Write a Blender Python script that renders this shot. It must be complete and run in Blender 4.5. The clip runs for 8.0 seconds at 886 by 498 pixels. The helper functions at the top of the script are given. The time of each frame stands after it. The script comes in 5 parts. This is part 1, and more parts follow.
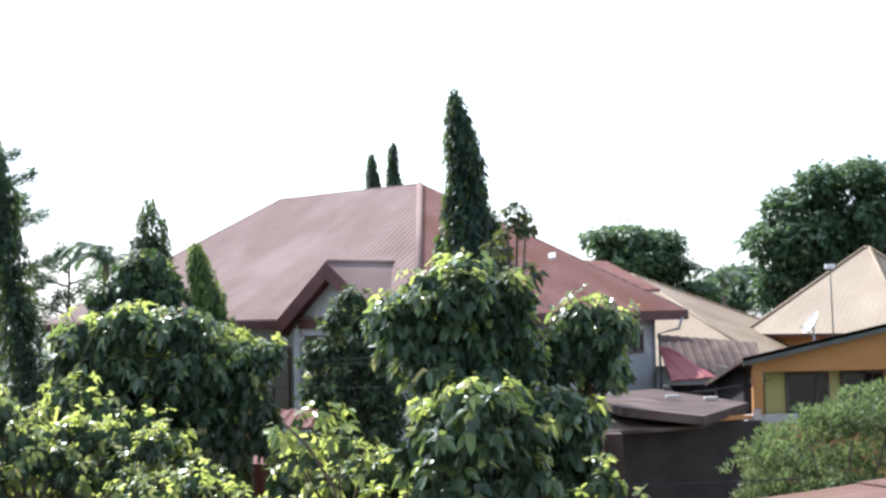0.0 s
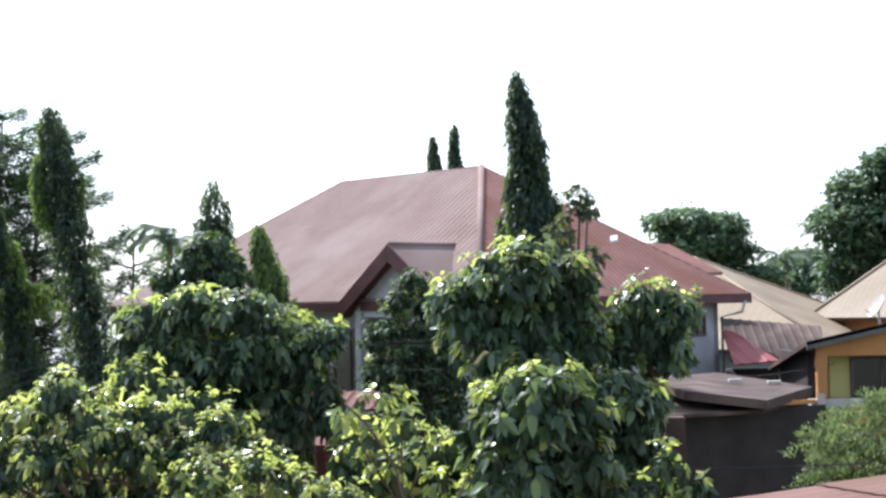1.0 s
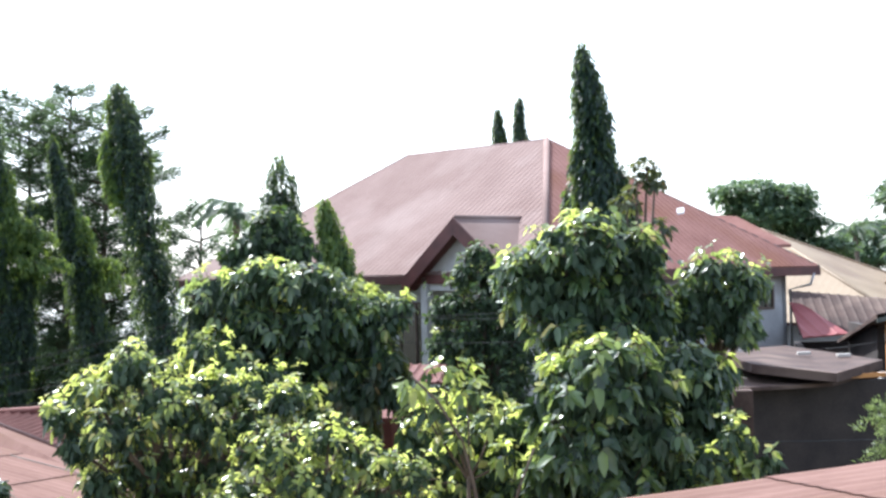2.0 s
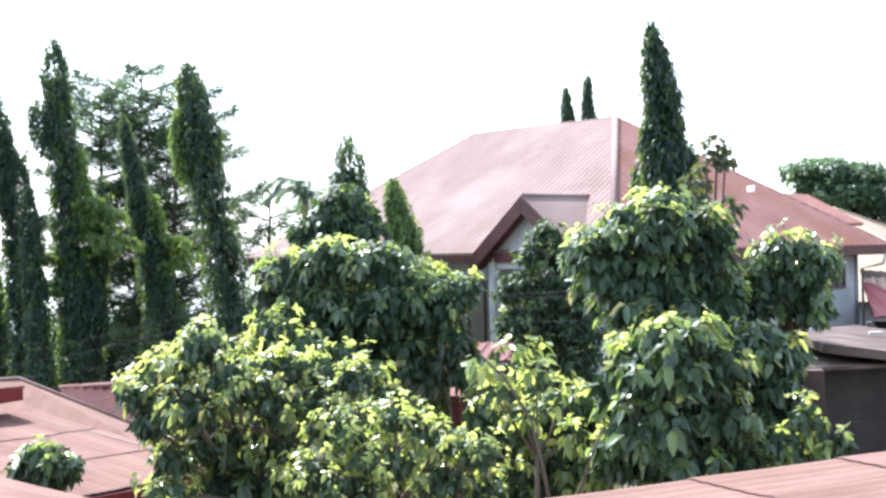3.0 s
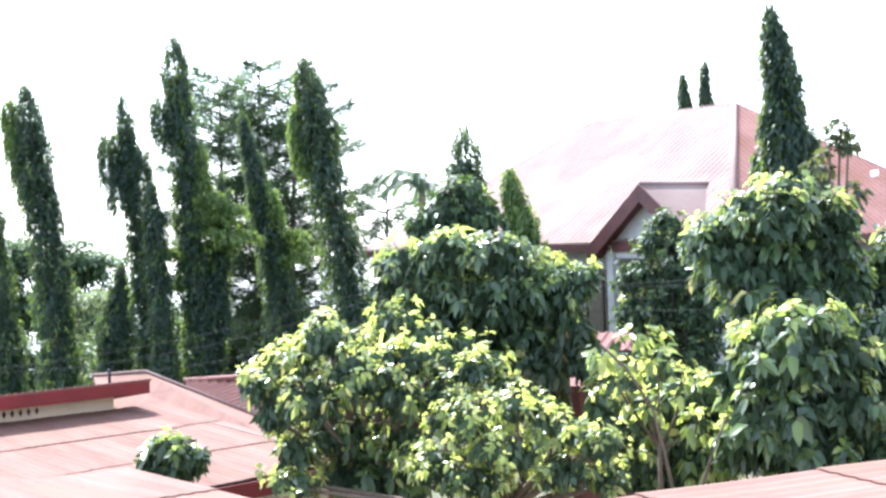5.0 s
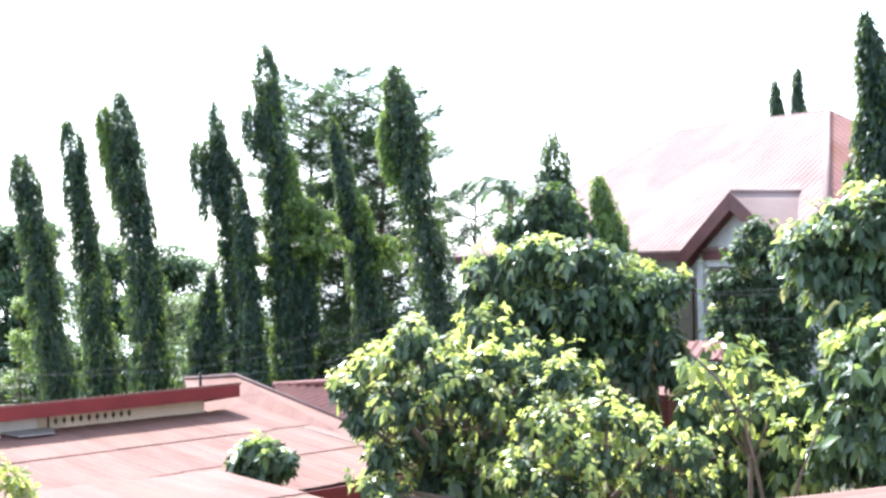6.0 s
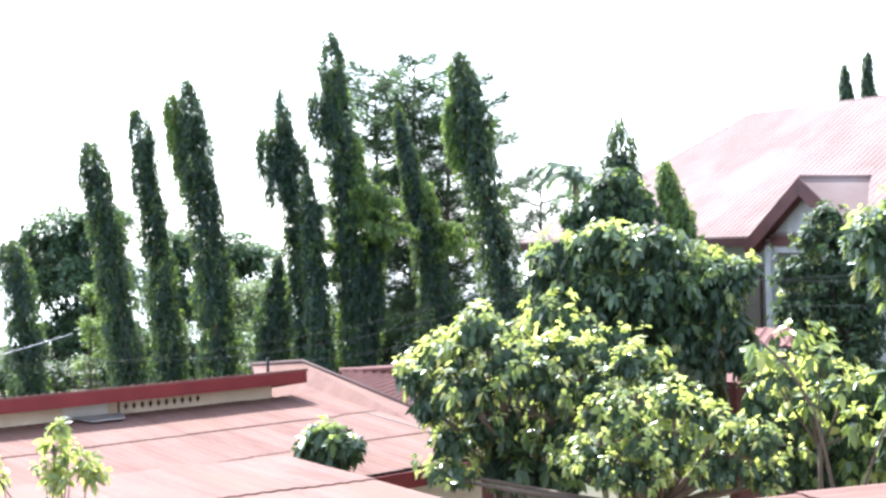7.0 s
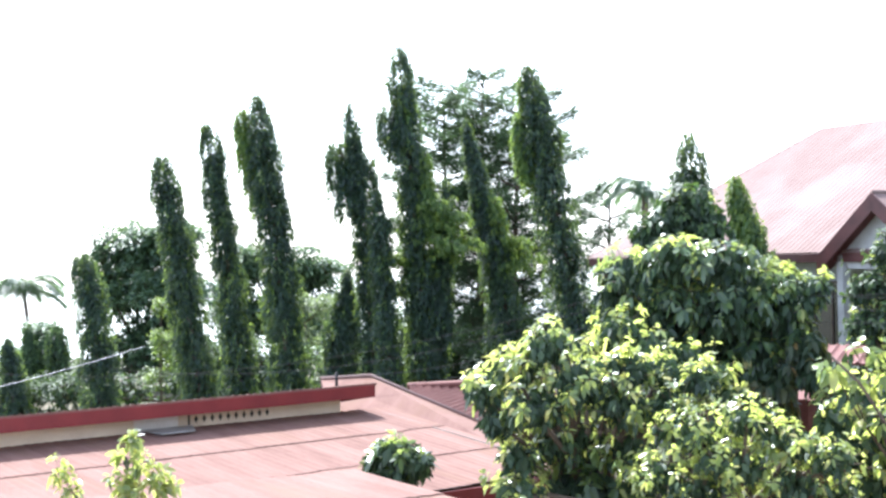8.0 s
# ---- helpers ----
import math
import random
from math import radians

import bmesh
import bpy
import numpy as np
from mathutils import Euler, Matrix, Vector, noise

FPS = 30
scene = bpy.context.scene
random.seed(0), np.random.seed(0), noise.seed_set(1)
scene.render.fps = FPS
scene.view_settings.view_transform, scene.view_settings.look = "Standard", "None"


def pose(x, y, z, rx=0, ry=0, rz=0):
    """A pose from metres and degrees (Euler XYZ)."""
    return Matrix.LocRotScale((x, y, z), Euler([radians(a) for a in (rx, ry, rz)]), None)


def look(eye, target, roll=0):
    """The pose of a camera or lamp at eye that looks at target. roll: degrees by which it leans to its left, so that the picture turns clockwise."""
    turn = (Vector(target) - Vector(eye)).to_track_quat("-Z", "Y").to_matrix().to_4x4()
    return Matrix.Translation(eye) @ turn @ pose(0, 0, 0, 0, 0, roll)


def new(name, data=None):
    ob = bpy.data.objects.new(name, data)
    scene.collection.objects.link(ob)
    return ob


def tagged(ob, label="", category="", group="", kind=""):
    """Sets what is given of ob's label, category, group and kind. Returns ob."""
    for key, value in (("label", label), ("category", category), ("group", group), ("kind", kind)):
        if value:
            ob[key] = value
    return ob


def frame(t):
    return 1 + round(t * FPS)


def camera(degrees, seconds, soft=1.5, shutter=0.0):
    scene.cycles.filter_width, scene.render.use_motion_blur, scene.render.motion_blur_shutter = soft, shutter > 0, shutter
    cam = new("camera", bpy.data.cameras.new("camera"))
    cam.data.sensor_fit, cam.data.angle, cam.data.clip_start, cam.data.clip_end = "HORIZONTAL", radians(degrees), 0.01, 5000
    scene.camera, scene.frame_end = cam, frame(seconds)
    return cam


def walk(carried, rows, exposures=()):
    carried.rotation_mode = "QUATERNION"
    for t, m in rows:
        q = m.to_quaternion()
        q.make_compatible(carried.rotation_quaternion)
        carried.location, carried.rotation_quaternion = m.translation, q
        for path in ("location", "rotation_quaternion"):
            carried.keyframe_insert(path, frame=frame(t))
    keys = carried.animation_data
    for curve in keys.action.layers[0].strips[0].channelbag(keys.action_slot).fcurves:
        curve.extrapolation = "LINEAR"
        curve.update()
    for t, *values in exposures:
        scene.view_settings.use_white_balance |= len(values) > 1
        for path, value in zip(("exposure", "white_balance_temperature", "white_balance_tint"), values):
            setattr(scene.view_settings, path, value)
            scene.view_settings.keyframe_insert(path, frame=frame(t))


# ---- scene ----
cam = camera(32.95, 8.0, soft=2.7)
PATH = [
    (0.0, pose(0.000, -0.000, 5.00, 92.57, 1.27, 0.11)),
    (0.5, pose(-0.006, -0.000, 5.00, 93.05, 1.30, 1.08)),
    (1.0, pose(-0.016, -0.000, 5.00, 91.95, 1.10, 2.43)),
    (1.5, pose(-0.025, -0.000, 5.00, 91.50, 1.26, 3.81)),
    (1.7, pose(-0.028, -0.000, 5.00, 91.24, 1.29, 4.24)),
    (2.8, pose(-0.046, -0.001, 5.00, 90.48, 1.06, 6.97)),
    (3.0, pose(-0.050, -0.001, 5.00, 90.20, 1.14, 7.49)),
    (3.5, pose(-0.059, -0.002, 5.00, 89.93, 1.57, 8.86)),
    (4.0, pose(-0.068, -0.002, 5.00, 89.81, 1.75, 10.28)),
    (4.2, pose(-0.070, -0.002, 5.00, 89.68, 1.71, 10.58)),
    (5.3, pose(-0.084, -0.003, 5.00, 90.06, 1.91, 12.65)),
    (5.5, pose(-0.087, -0.003, 5.00, 90.07, 1.83, 13.24)),
    (6.0, pose(-0.101, -0.005, 5.00, 90.32, 1.50, 15.29)),
    (6.5, pose(-0.108, -0.005, 5.00, 90.08, 1.36, 16.46)),
    (7.0, pose(-0.117, -0.006, 5.00, 89.87, 1.59, 17.78)),
    (7.5, pose(-0.125, -0.007, 5.00, 90.07, 1.27, 19.09)),
    (8.0, pose(-0.133, -0.008, 5.00, 90.51, 1.42, 20.37)),
]

EXPOSURES = [(0.0, 1.14, 5750, 11), (1.0, 1.06, 5750, 11), (1.5, 1.22, 5800, 11), (3.5, 2.0, 5650, 11), (5.5, 2.24, 5650, 11), (8.0, 2.05, 5650, 11)]
walk(cam, PATH, EXPOSURES)

# ---- light ----
SUN_ELEVATION, SUN_HEADING = radians(50), radians(-42)  # heading clockwise from +y
world = bpy.data.worlds.new("sky")
scene.world = world
world.use_nodes = True
wt = world.node_tree
sky = wt.nodes.new("ShaderNodeTexSky")
sky.sky_type, sky.sun_disc = "NISHITA", False
sky.sun_elevation, sky.sun_rotation = SUN_ELEVATION, SUN_HEADING
sky.air_density, sky.dust_density, sky.ozone_density = 1.0, 1.5, 1.0
wt.nodes["Background"].inputs[1].default_value = 0.15
pale = wt.nodes.new("ShaderNodeHueSaturation")
pale.inputs["Saturation"].default_value = 0.45
wt.links.new(sky.outputs[0], pale.inputs["Color"])
wt.links.new(pale.outputs[0], wt.nodes["Background"].inputs[0])
sun_data = bpy.data.lights.new("sun", "SUN")
sun_data.energy, sun_data.angle, sun_data.color = 4.1, radians(0.6), (1.0, 0.95, 0.87)
sun = new("sun", sun_data)
to_sun = Vector((math.sin(SUN_HEADING) * math.cos(SUN_ELEVATION), math.cos(SUN_HEADING) * math.cos(SUN_ELEVATION), math.sin(SUN_ELEVATION)))
sun.matrix_world = look(to_sun * 60, (0, 0, 0))


# ---- materials ----
def material(name, dark, light, rough=0.6, scale=3.0, fine=40.0, bump=0.15, metal=0.0, spec=0.5, stretch=(1, 1, 1), rnd=0.0, stain=None):
    """Two-scale noise between two colours, fine bump, random shift per object, optional stain colour."""
    m = bpy.data.materials.new(name)
    m.use_nodes = True
    nt = m.node_tree
    b = nt.nodes["Principled BSDF"]
    b.inputs["Roughness"].default_value, b.inputs["Metallic"].default_value = rough, metal
    b.inputs["Specular IOR Level"].default_value = spec
    tc = nt.nodes.new("ShaderNodeTexCoord")
    mp = nt.nodes.new("ShaderNodeMapping")
    mp.inputs["Scale"].default_value = stretch
    nt.links.new(tc.outputs["Object"], mp.inputs[0])
    if rnd:
        own = nt.nodes.new("ShaderNodeObjectInfo")
        far = nt.nodes.new("ShaderNodeMath")
        far.operation = "MULTIPLY"
        far.inputs[1].default_value = 61.0
        nt.links.new(own.outputs["Random"], far.inputs[0])
        nt.links.new(far.outputs[0], mp.inputs["Location"])
    big, small = nt.nodes.new("ShaderNodeTexNoise"), nt.nodes.new("ShaderNodeTexNoise")
    big.inputs["Scale"].default_value, big.inputs["Detail"].default_value = scale, 6
    small.inputs["Scale"].default_value, small.inputs["Detail"].default_value = fine, 4
    for n in (big, small):
        nt.links.new(mp.outputs[0], n.inputs["Vector"])
    add = nt.nodes.new("ShaderNodeMath")
    add.operation = "MULTIPLY_ADD"
    nt.links.new(small.outputs[0], add.inputs[0])
    add.inputs[1].default_value = 0.45
    nt.links.new(big.outputs[0], add.inputs[2])
    shift = nt.nodes.new("ShaderNodeMath")
    shift.operation = "MULTIPLY_ADD"
    info = nt.nodes.new("ShaderNodeObjectInfo")
    nt.links.new(info.outputs["Random"], shift.inputs[0])
    shift.inputs[1].default_value = rnd
    nt.links.new(add.outputs[0], shift.inputs[2])
    ramp = nt.nodes.new("ShaderNodeValToRGB")
    ramp.color_ramp.elements[0].position, ramp.color_ramp.elements[1].position = 0.45 + rnd * 0.5, 1.0 + rnd * 0.5 if rnd < 0.01 else 1.0
    ramp.color_ramp.elements[0].color, ramp.color_ramp.elements[1].color = (*dark, 1), (*light, 1)
    nt.links.new(shift.outputs[0], ramp.inputs[0])
    out = ramp.outputs[0]
    if stain:
        sn = nt.nodes.new("ShaderNodeTexNoise")
        sn.inputs["Scale"].default_value, sn.inputs["Detail"].default_value = scale * 0.45, 8
        nt.links.new(mp.outputs[0], sn.inputs["Vector"])
        sr = nt.nodes.new("ShaderNodeValToRGB")
        sr.color_ramp.elements[0].position, sr.color_ramp.elements[1].position = 0.52, 0.68
        nt.links.new(sn.outputs[0], sr.inputs[0])
        mx = nt.nodes.new("ShaderNodeMixRGB")
        nt.links.new(sr.outputs[0], mx.inputs[0])
        nt.links.new(out, mx.inputs[1])
        mx.inputs[2].default_value = (*stain, 1)
        out = mx.outputs[0]
    nt.links.new(out, b.inputs["Base Color"])
    bp = nt.nodes.new("ShaderNodeBump")
    bp.inputs["Strength"].default_value, bp.inputs["Distance"].default_value = bump, 0.02
    nt.links.new(add.outputs[0], bp.inputs["Height"])
    nt.links.new(bp.outputs[0], b.inputs["Normal"])
    return m


def leaf_material(name, stops, rough=0.4, through_light=0.35, glow=(0.3, 0.45, 0.04), coat=0.0):
    """Leaves: a colour for each leaf from a ramp, gloss, and light that comes through the blade."""
    m = bpy.data.materials.new(name)
    m.use_nodes = True
    nt = m.node_tree
    b, out = nt.nodes["Principled BSDF"], nt.nodes["Material Output"]
    b.inputs["Roughness"].default_value = rough
    b.inputs["Coat Weight"].default_value, b.inputs["Coat Roughness"].default_value = coat, 0.16
    geo = nt.nodes.new("ShaderNodeNewGeometry")
    ramp = nt.nodes.new("ShaderNodeValToRGB")
    e = ramp.color_ramp.elements
    while len(e) < len(stops):
        e.new(0.5)
    for k, (p, c) in enumerate(stops):
        e[k].position, e[k].color = p, (*c, 1)
    nt.links.new(geo.outputs["Random Per Island"], ramp.inputs[0])
    tc = nt.nodes.new("ShaderNodeTexCoord")
    nz = nt.nodes.new("ShaderNodeTexNoise")
    nz.inputs["Scale"].default_value = 1.3
    nt.links.new(tc.outputs["Object"], nz.inputs["Vector"])
    mul = nt.nodes.new("ShaderNodeMixRGB")
    mul.blend_type = "OVERLAY"
    mul.inputs[0].default_value = 0.5
    nt.links.new(ramp.outputs[0], mul.inputs[1])
    nt.links.new(nz.outputs[0], mul.inputs[2])
    nt.links.new(mul.outputs[0], b.inputs["Base Color"])
    tr = nt.nodes.new("ShaderNodeBsdfTranslucent")
    tint = nt.nodes.new("ShaderNodeMixRGB")
    tint.inputs[0].default_value = 0.6
    nt.links.new(mul.outputs[0], tint.inputs[1])
    tint.inputs[2].default_value = (*glow, 1)
    nt.links.new(tint.outputs[0], tr.inputs[0])
    mix = nt.nodes.new("ShaderNodeMixShader")
    mix.inputs[0].default_value = through_light
    nt.links.new(b.outputs[0], mix.inputs[1])
    nt.links.new(tr.outputs[0], mix.inputs[2])
    nt.links.new(mix.outputs[0], out.inputs[0])
    return m


RED_ROOF = material("faded_red_roof_paint", (0.185, 0.128, 0.114), (0.25, 0.185, 0.167), 0.9, 0.6, 9, 0.15, spec=0.08, stain=(0.28, 0.22, 0.2))
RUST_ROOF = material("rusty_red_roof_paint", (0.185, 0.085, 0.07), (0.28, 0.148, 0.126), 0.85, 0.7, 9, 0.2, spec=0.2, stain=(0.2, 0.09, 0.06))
PINK_ROOF = material("sun_bleached_roof_sheet", (0.132, 0.073, 0.058), (0.205, 0.122, 0.1), 0.92, 1.2, 14, 0.1, spec=0.1, rnd=0.16, stretch=(2.5, 0.5, 1), stain=(0.17, 0.1, 0.075))
LAP_GRIME = material("grimy_sheet_lap", (0.06, 0.035, 0.03), (0.17, 0.09, 0.07), 0.9, 3.0, 20, 0.1, spec=0.2, rnd=0.16)
RED_PAINT = material("red_fascia_paint", (0.12, 0.009, 0.011), (0.185, 0.018, 0.018), 0.55, 2.0, 30, 0.08)
MAROON = material("dark_maroon_board", (0.05, 0.016, 0.016), (0.11, 0.035, 0.032), 0.6, 2.0, 30)
TAN_ROOF = material("tan_roof_sheet", (0.20, 0.145, 0.09), (0.31, 0.245, 0.165), 0.65, 0.5, 10, 0.1, spec=0.3, stain=(0.19, 0.135, 0.09))
BROWN_ROOF = material("rusty_brown_roof_sheet", (0.035, 0.022, 0.019), (0.1, 0.065, 0.053), 0.8, 1.3, 12, 0.3, spec=0.25, stain=(0.14, 0.1, 0.08))
TILE = material("brick_red_tile", (0.1, 0.038, 0.033), (0.16, 0.068, 0.056), 0.8, 2.0, 20, spec=0.25)
BRIGHT_RED = material("red_roof_sheet", (0.24, 0.055, 0.055), (0.34, 0.1, 0.095), 0.6, 1.5, 20)
PLASTER = material("grey_cement_render", (0.33, 0.34, 0.35), (0.47, 0.48, 0.49), 0.85, 1.1, 25, 0.3, stain=(0.26, 0.26, 0.26))
CREAM = material("cream_wall_paint", (0.52, 0.42, 0.31), (0.66, 0.56, 0.43), 0.8, 1.1, 25, 0.2, stain=(0.42, 0.33, 0.24))
ORANGE = material("orange_wall_paint", (0.4, 0.175, 0.05), (0.52, 0.25, 0.08), 0.75, 1.1, 25, 0.2)
YELLOW = material("yellow_green_wall_paint", (0.48, 0.43, 0.15), (0.6, 0.54, 0.22), 0.75, 1.1, 25, 0.2)
# Near-black wall colour for the shed, the annex and one veranda side.
DARKWALL = material("dark_mud_wall", (0.018, 0.014, 0.013), (0.05, 0.038, 0.033), 0.9, 1.5, 20, 0.4)
GREYBOARD = material("weathered_grey_board", (0.06, 0.065, 0.055), (0.13, 0.135, 0.115), 0.7, 2, 30)
CONCRETE = material("pale_concrete", (0.38, 0.36, 0.33), (0.55, 0.52, 0.48), 0.85, 2, 30, 0.3)
DARK = material("dark_interior", (0.008, 0.008, 0.009), (0.02, 0.02, 0.02), 0.8)
GLASS = material("dark_window_glass", (0.01, 0.011, 0.012), (0.02, 0.022, 0.024), 0.08, spec=0.8)
FRAME = material("brown_window_frame", (0.07, 0.045, 0.035), (0.13, 0.09, 0.07), 0.5)
METAL = material("galvanised_pipe", (0.3, 0.3, 0.31), (0.5, 0.5, 0.5), 0.4, metal=0.7)
CABLE = material("grey_cable_sheath", (0.035, 0.035, 0.036), (0.07, 0.07, 0.07), 0.95, spec=0.1)
WHITE = material("white_enamel", (0.6, 0.6, 0.6), (0.75, 0.75, 0.74), 0.4)
BARK = material("brown_bark", (0.06, 0.042, 0.03), (0.15, 0.11, 0.08), 0.9, 3, 25, 0.6, stretch=(1, 1, 0.3))
PALE_BARK = material("grey_bark", (0.12, 0.09, 0.07), (0.26, 0.21, 0.17), 0.9, 3, 25, 0.6, stretch=(1, 1, 0.3))
SOIL = material("dry_soil_and_grass", (0.04, 0.042, 0.018), (0.11, 0.09, 0.05), 0.95, 0.25, 6, 0.5, stain=(0.035, 0.06, 0.015))

# Smooth pale surface for the added sheet that mirrors sky as haze.
HAZE_REFLECTOR = material("pale_haze_reflector", (0.1, 0.13, 0.14), (0.14, 0.17, 0.18), 0.12, 0.01, 0.3, 0.05)
MAST_LEAF = leaf_material("mast_tree_leaf", [(0.0, (0.014, 0.032, 0.028)), (0.6, (0.022, 0.047, 0.038)), (0.93, (0.04, 0.076, 0.045)), (1.0, (0.12, 0.19, 0.06))], 0.42, 0.32, (0.3, 0.42, 0.07))
BOUGH_LEAF = leaf_material("fresh_and_sunlit_mast_leaf", [(0.0, (0.05, 0.1, 0.04)), (0.6, (0.1, 0.17, 0.05)), (1.0, (0.25, 0.33, 0.08))], 0.42, 0.45, (0.36, 0.48, 0.07))
BIG_LEAF = leaf_material("large_glossy_leaf", [(0.0, (0.026, 0.052, 0.034)), (0.5, (0.055, 0.1, 0.055)), (0.85, (0.11, 0.175, 0.08)), (0.97, (0.24, 0.32, 0.1)), (1.0, (0.55, 0.45, 0.12))], 0.27, 0.42, (0.52, 0.64, 0.14), 0.35)
LIGHT_LEAF = leaf_material("fresh_yellow_green_leaf", [(0.0, (0.06, 0.105, 0.045)), (0.4, (0.15, 0.225, 0.08)), (0.75, (0.3, 0.38, 0.15)), (1.0, (0.64, 0.57, 0.2))], 0.28, 0.55, (0.84, 0.92, 0.19), 0.35)
MID_LEAF = leaf_material("mixed_green_leaf", [(0.0, (0.04, 0.075, 0.04)), (0.45, (0.095, 0.15, 0.065)), (0.78, (0.2, 0.28, 0.1)), (1.0, (0.64, 0.54, 0.17))], 0.27, 0.5, (0.74, 0.82, 0.18), 0.35)
DARK_LEAF = leaf_material("dull_dark_leaf", [(0.0, (0.020, 0.042, 0.020)), (0.6, (0.039, 0.077, 0.031)), (1.0, (0.098, 0.168, 0.049))], 0.6, 0.30, (0.14, 0.22, 0.03))
# Near-black green puts crown-depth shade into the colour of the inner leaves.
CORE_SHADE_LEAF = leaf_material("inner_leaf_painted_shade", [(0.0, (0.02, 0.04, 0.022)), (1.0, (0.045, 0.08, 0.035))], 0.6, 0.12, (0.08, 0.14, 0.03))
# Distance haze put into the leaf colour: paler and bluer than near foliage.
FAR_LEAF = leaf_material("far_haze_tinted_leaf", [(0.0, (0.045, 0.082, 0.055)), (0.6, (0.07, 0.125, 0.072)), (1.0, (0.16, 0.235, 0.11))], 0.45, 0.34, (0.26, 0.38, 0.12))
OLIVE_LEAF = leaf_material("small_olive_leaf", [(0.0, (0.05, 0.08, 0.035)), (0.6, (0.095, 0.14, 0.06)), (0.88, (0.2, 0.26, 0.11)), (1.0, (0.36, 0.42, 0.22))], 0.5, 0.38, (0.36, 0.46, 0.14))
VINE_LEAF = leaf_material("dull_brownish_leaf", [(0.0, (0.025, 0.042, 0.024)), (0.55, (0.055, 0.078, 0.036)), (0.88, (0.09, 0.095, 0.04)), (1.0, (0.24, 0.14, 0.05))], 0.5, 0.32, (0.24, 0.26, 0.05))
NEEDLE = leaf_material("grey_green_needle_spray", [(0.0, (0.04, 0.07, 0.045)), (0.6, (0.07, 0.115, 0.07)), (1.0, (0.12, 0.18, 0.1))], 0.5, 0.35, (0.2, 0.3, 0.1))


# ---- building helpers ----
def part(name, verts, faces, mat, parent=None, label="", smooth=False):
    me = bpy.data.meshes.new(name)
    me.from_pydata([tuple(v) for v in verts], [], [tuple(q) for q in faces])
    me.update()
    if smooth:
        me.polygons.foreach_set("use_smooth", [True] * len(me.polygons))
    me.materials.append(mat)
    ob = new(name, me)
    if parent:
        ob.parent = parent
    return tagged(ob, label)


def thing(name, label, category, group="", kind="", at=(0, 0, 0)):
    ob = new(name)
    ob.empty_display_size = 0.3
    ob.location = at
    return tagged(ob, label, category, group, kind)


BOX_FACES = [(0, 3, 2, 1), (4, 5, 6, 7), (0, 1, 5, 4), (1, 2, 6, 5), (2, 3, 7, 6), (3, 0, 4, 7)]


def hexa(name, low, high, mat, parent=None, label="", bevel=0.0):
    """A solid from four lower and four upper corners, edges bevelled."""
    if not bevel:
        return part(name, [*low, *high], BOX_FACES, mat, parent, label)
    bm = bmesh.new()
    vs = [bm.verts.new(v) for v in (*low, *high)]
    for q in BOX_FACES:
        bm.faces.new([vs[k] for k in q])
    bmesh.ops.recalc_face_normals(bm, faces=bm.faces)
    bmesh.ops.bevel(bm, geom=list(bm.edges), offset=bevel, segments=2, affect="EDGES", profile=0.5)
    me = bpy.data.meshes.new(name)
    bm.to_mesh(me)
    bm.free()
    me.materials.append(mat)
    ob = new(name, me)
    if parent:
        ob.parent = parent
    return tagged(ob, label)


def board(name, a, b, out, height, thick, mat, parent=None, label="", bevel=0.008):
    """A board whose top edge runs from a to b; out: the way its face looks."""
    a, b, o = Vector(a), Vector(b), Vector(out).normalized() * thick
    d = Vector((0, 0, -height))
    return hexa(name, [a + d, b + d, b + d + o, a + d + o], [a, b, b + o, a + o], mat, parent, label, bevel)


def slab(name, pts, thick, mat, parent=None, label=""):
    """A flat plate with a polygon outline, thick downwards."""
    n = len(pts)
    low = [Vector(p) - Vector((0, 0, thick)) for p in pts]
    faces = [tuple(range(n)), tuple(range(2 * n - 1, n - 1, -1))] + [(k, n + k, n + (k + 1) % n, (k + 1) % n) for k in range(n)]
    return part(name, [*pts, *low], faces, mat, parent, label)


def tube(path, radii, sides=7):
    """Vertices and faces of a tapered tube along a path."""
    path = [Vector(p) for p in path]
    verts, faces = [], []
    for k, p in enumerate(path):
        d = (path[min(k + 1, len(path) - 1)] - path[max(k - 1, 0)]).normalized()
        x = d.cross(Vector((0.3, 0.9, 0.1)) if abs(d.y) < 0.9 else Vector((1, 0, 0))).normalized()
        y = d.cross(x)
        verts += [p + (x * math.cos(6.2832 * j / sides) + y * math.sin(6.2832 * j / sides)) * radii[k] for j in range(sides)]
    for k in range(len(path) - 1):
        faces += [(k * sides + j, k * sides + (j + 1) % sides, (k + 1) * sides + (j + 1) % sides, (k + 1) * sides + j) for j in range(sides)]
    faces += [tuple(range(sides - 1, -1, -1)), tuple((len(path) - 1) * sides + j for j in range(sides))]
    return verts, faces


def rod(name, path, radius, mat, parent=None, label="", sides=7):
    v, q = tube(path, [radius] * len(path), sides)
    return part(name, v, q, mat, parent, label, True)


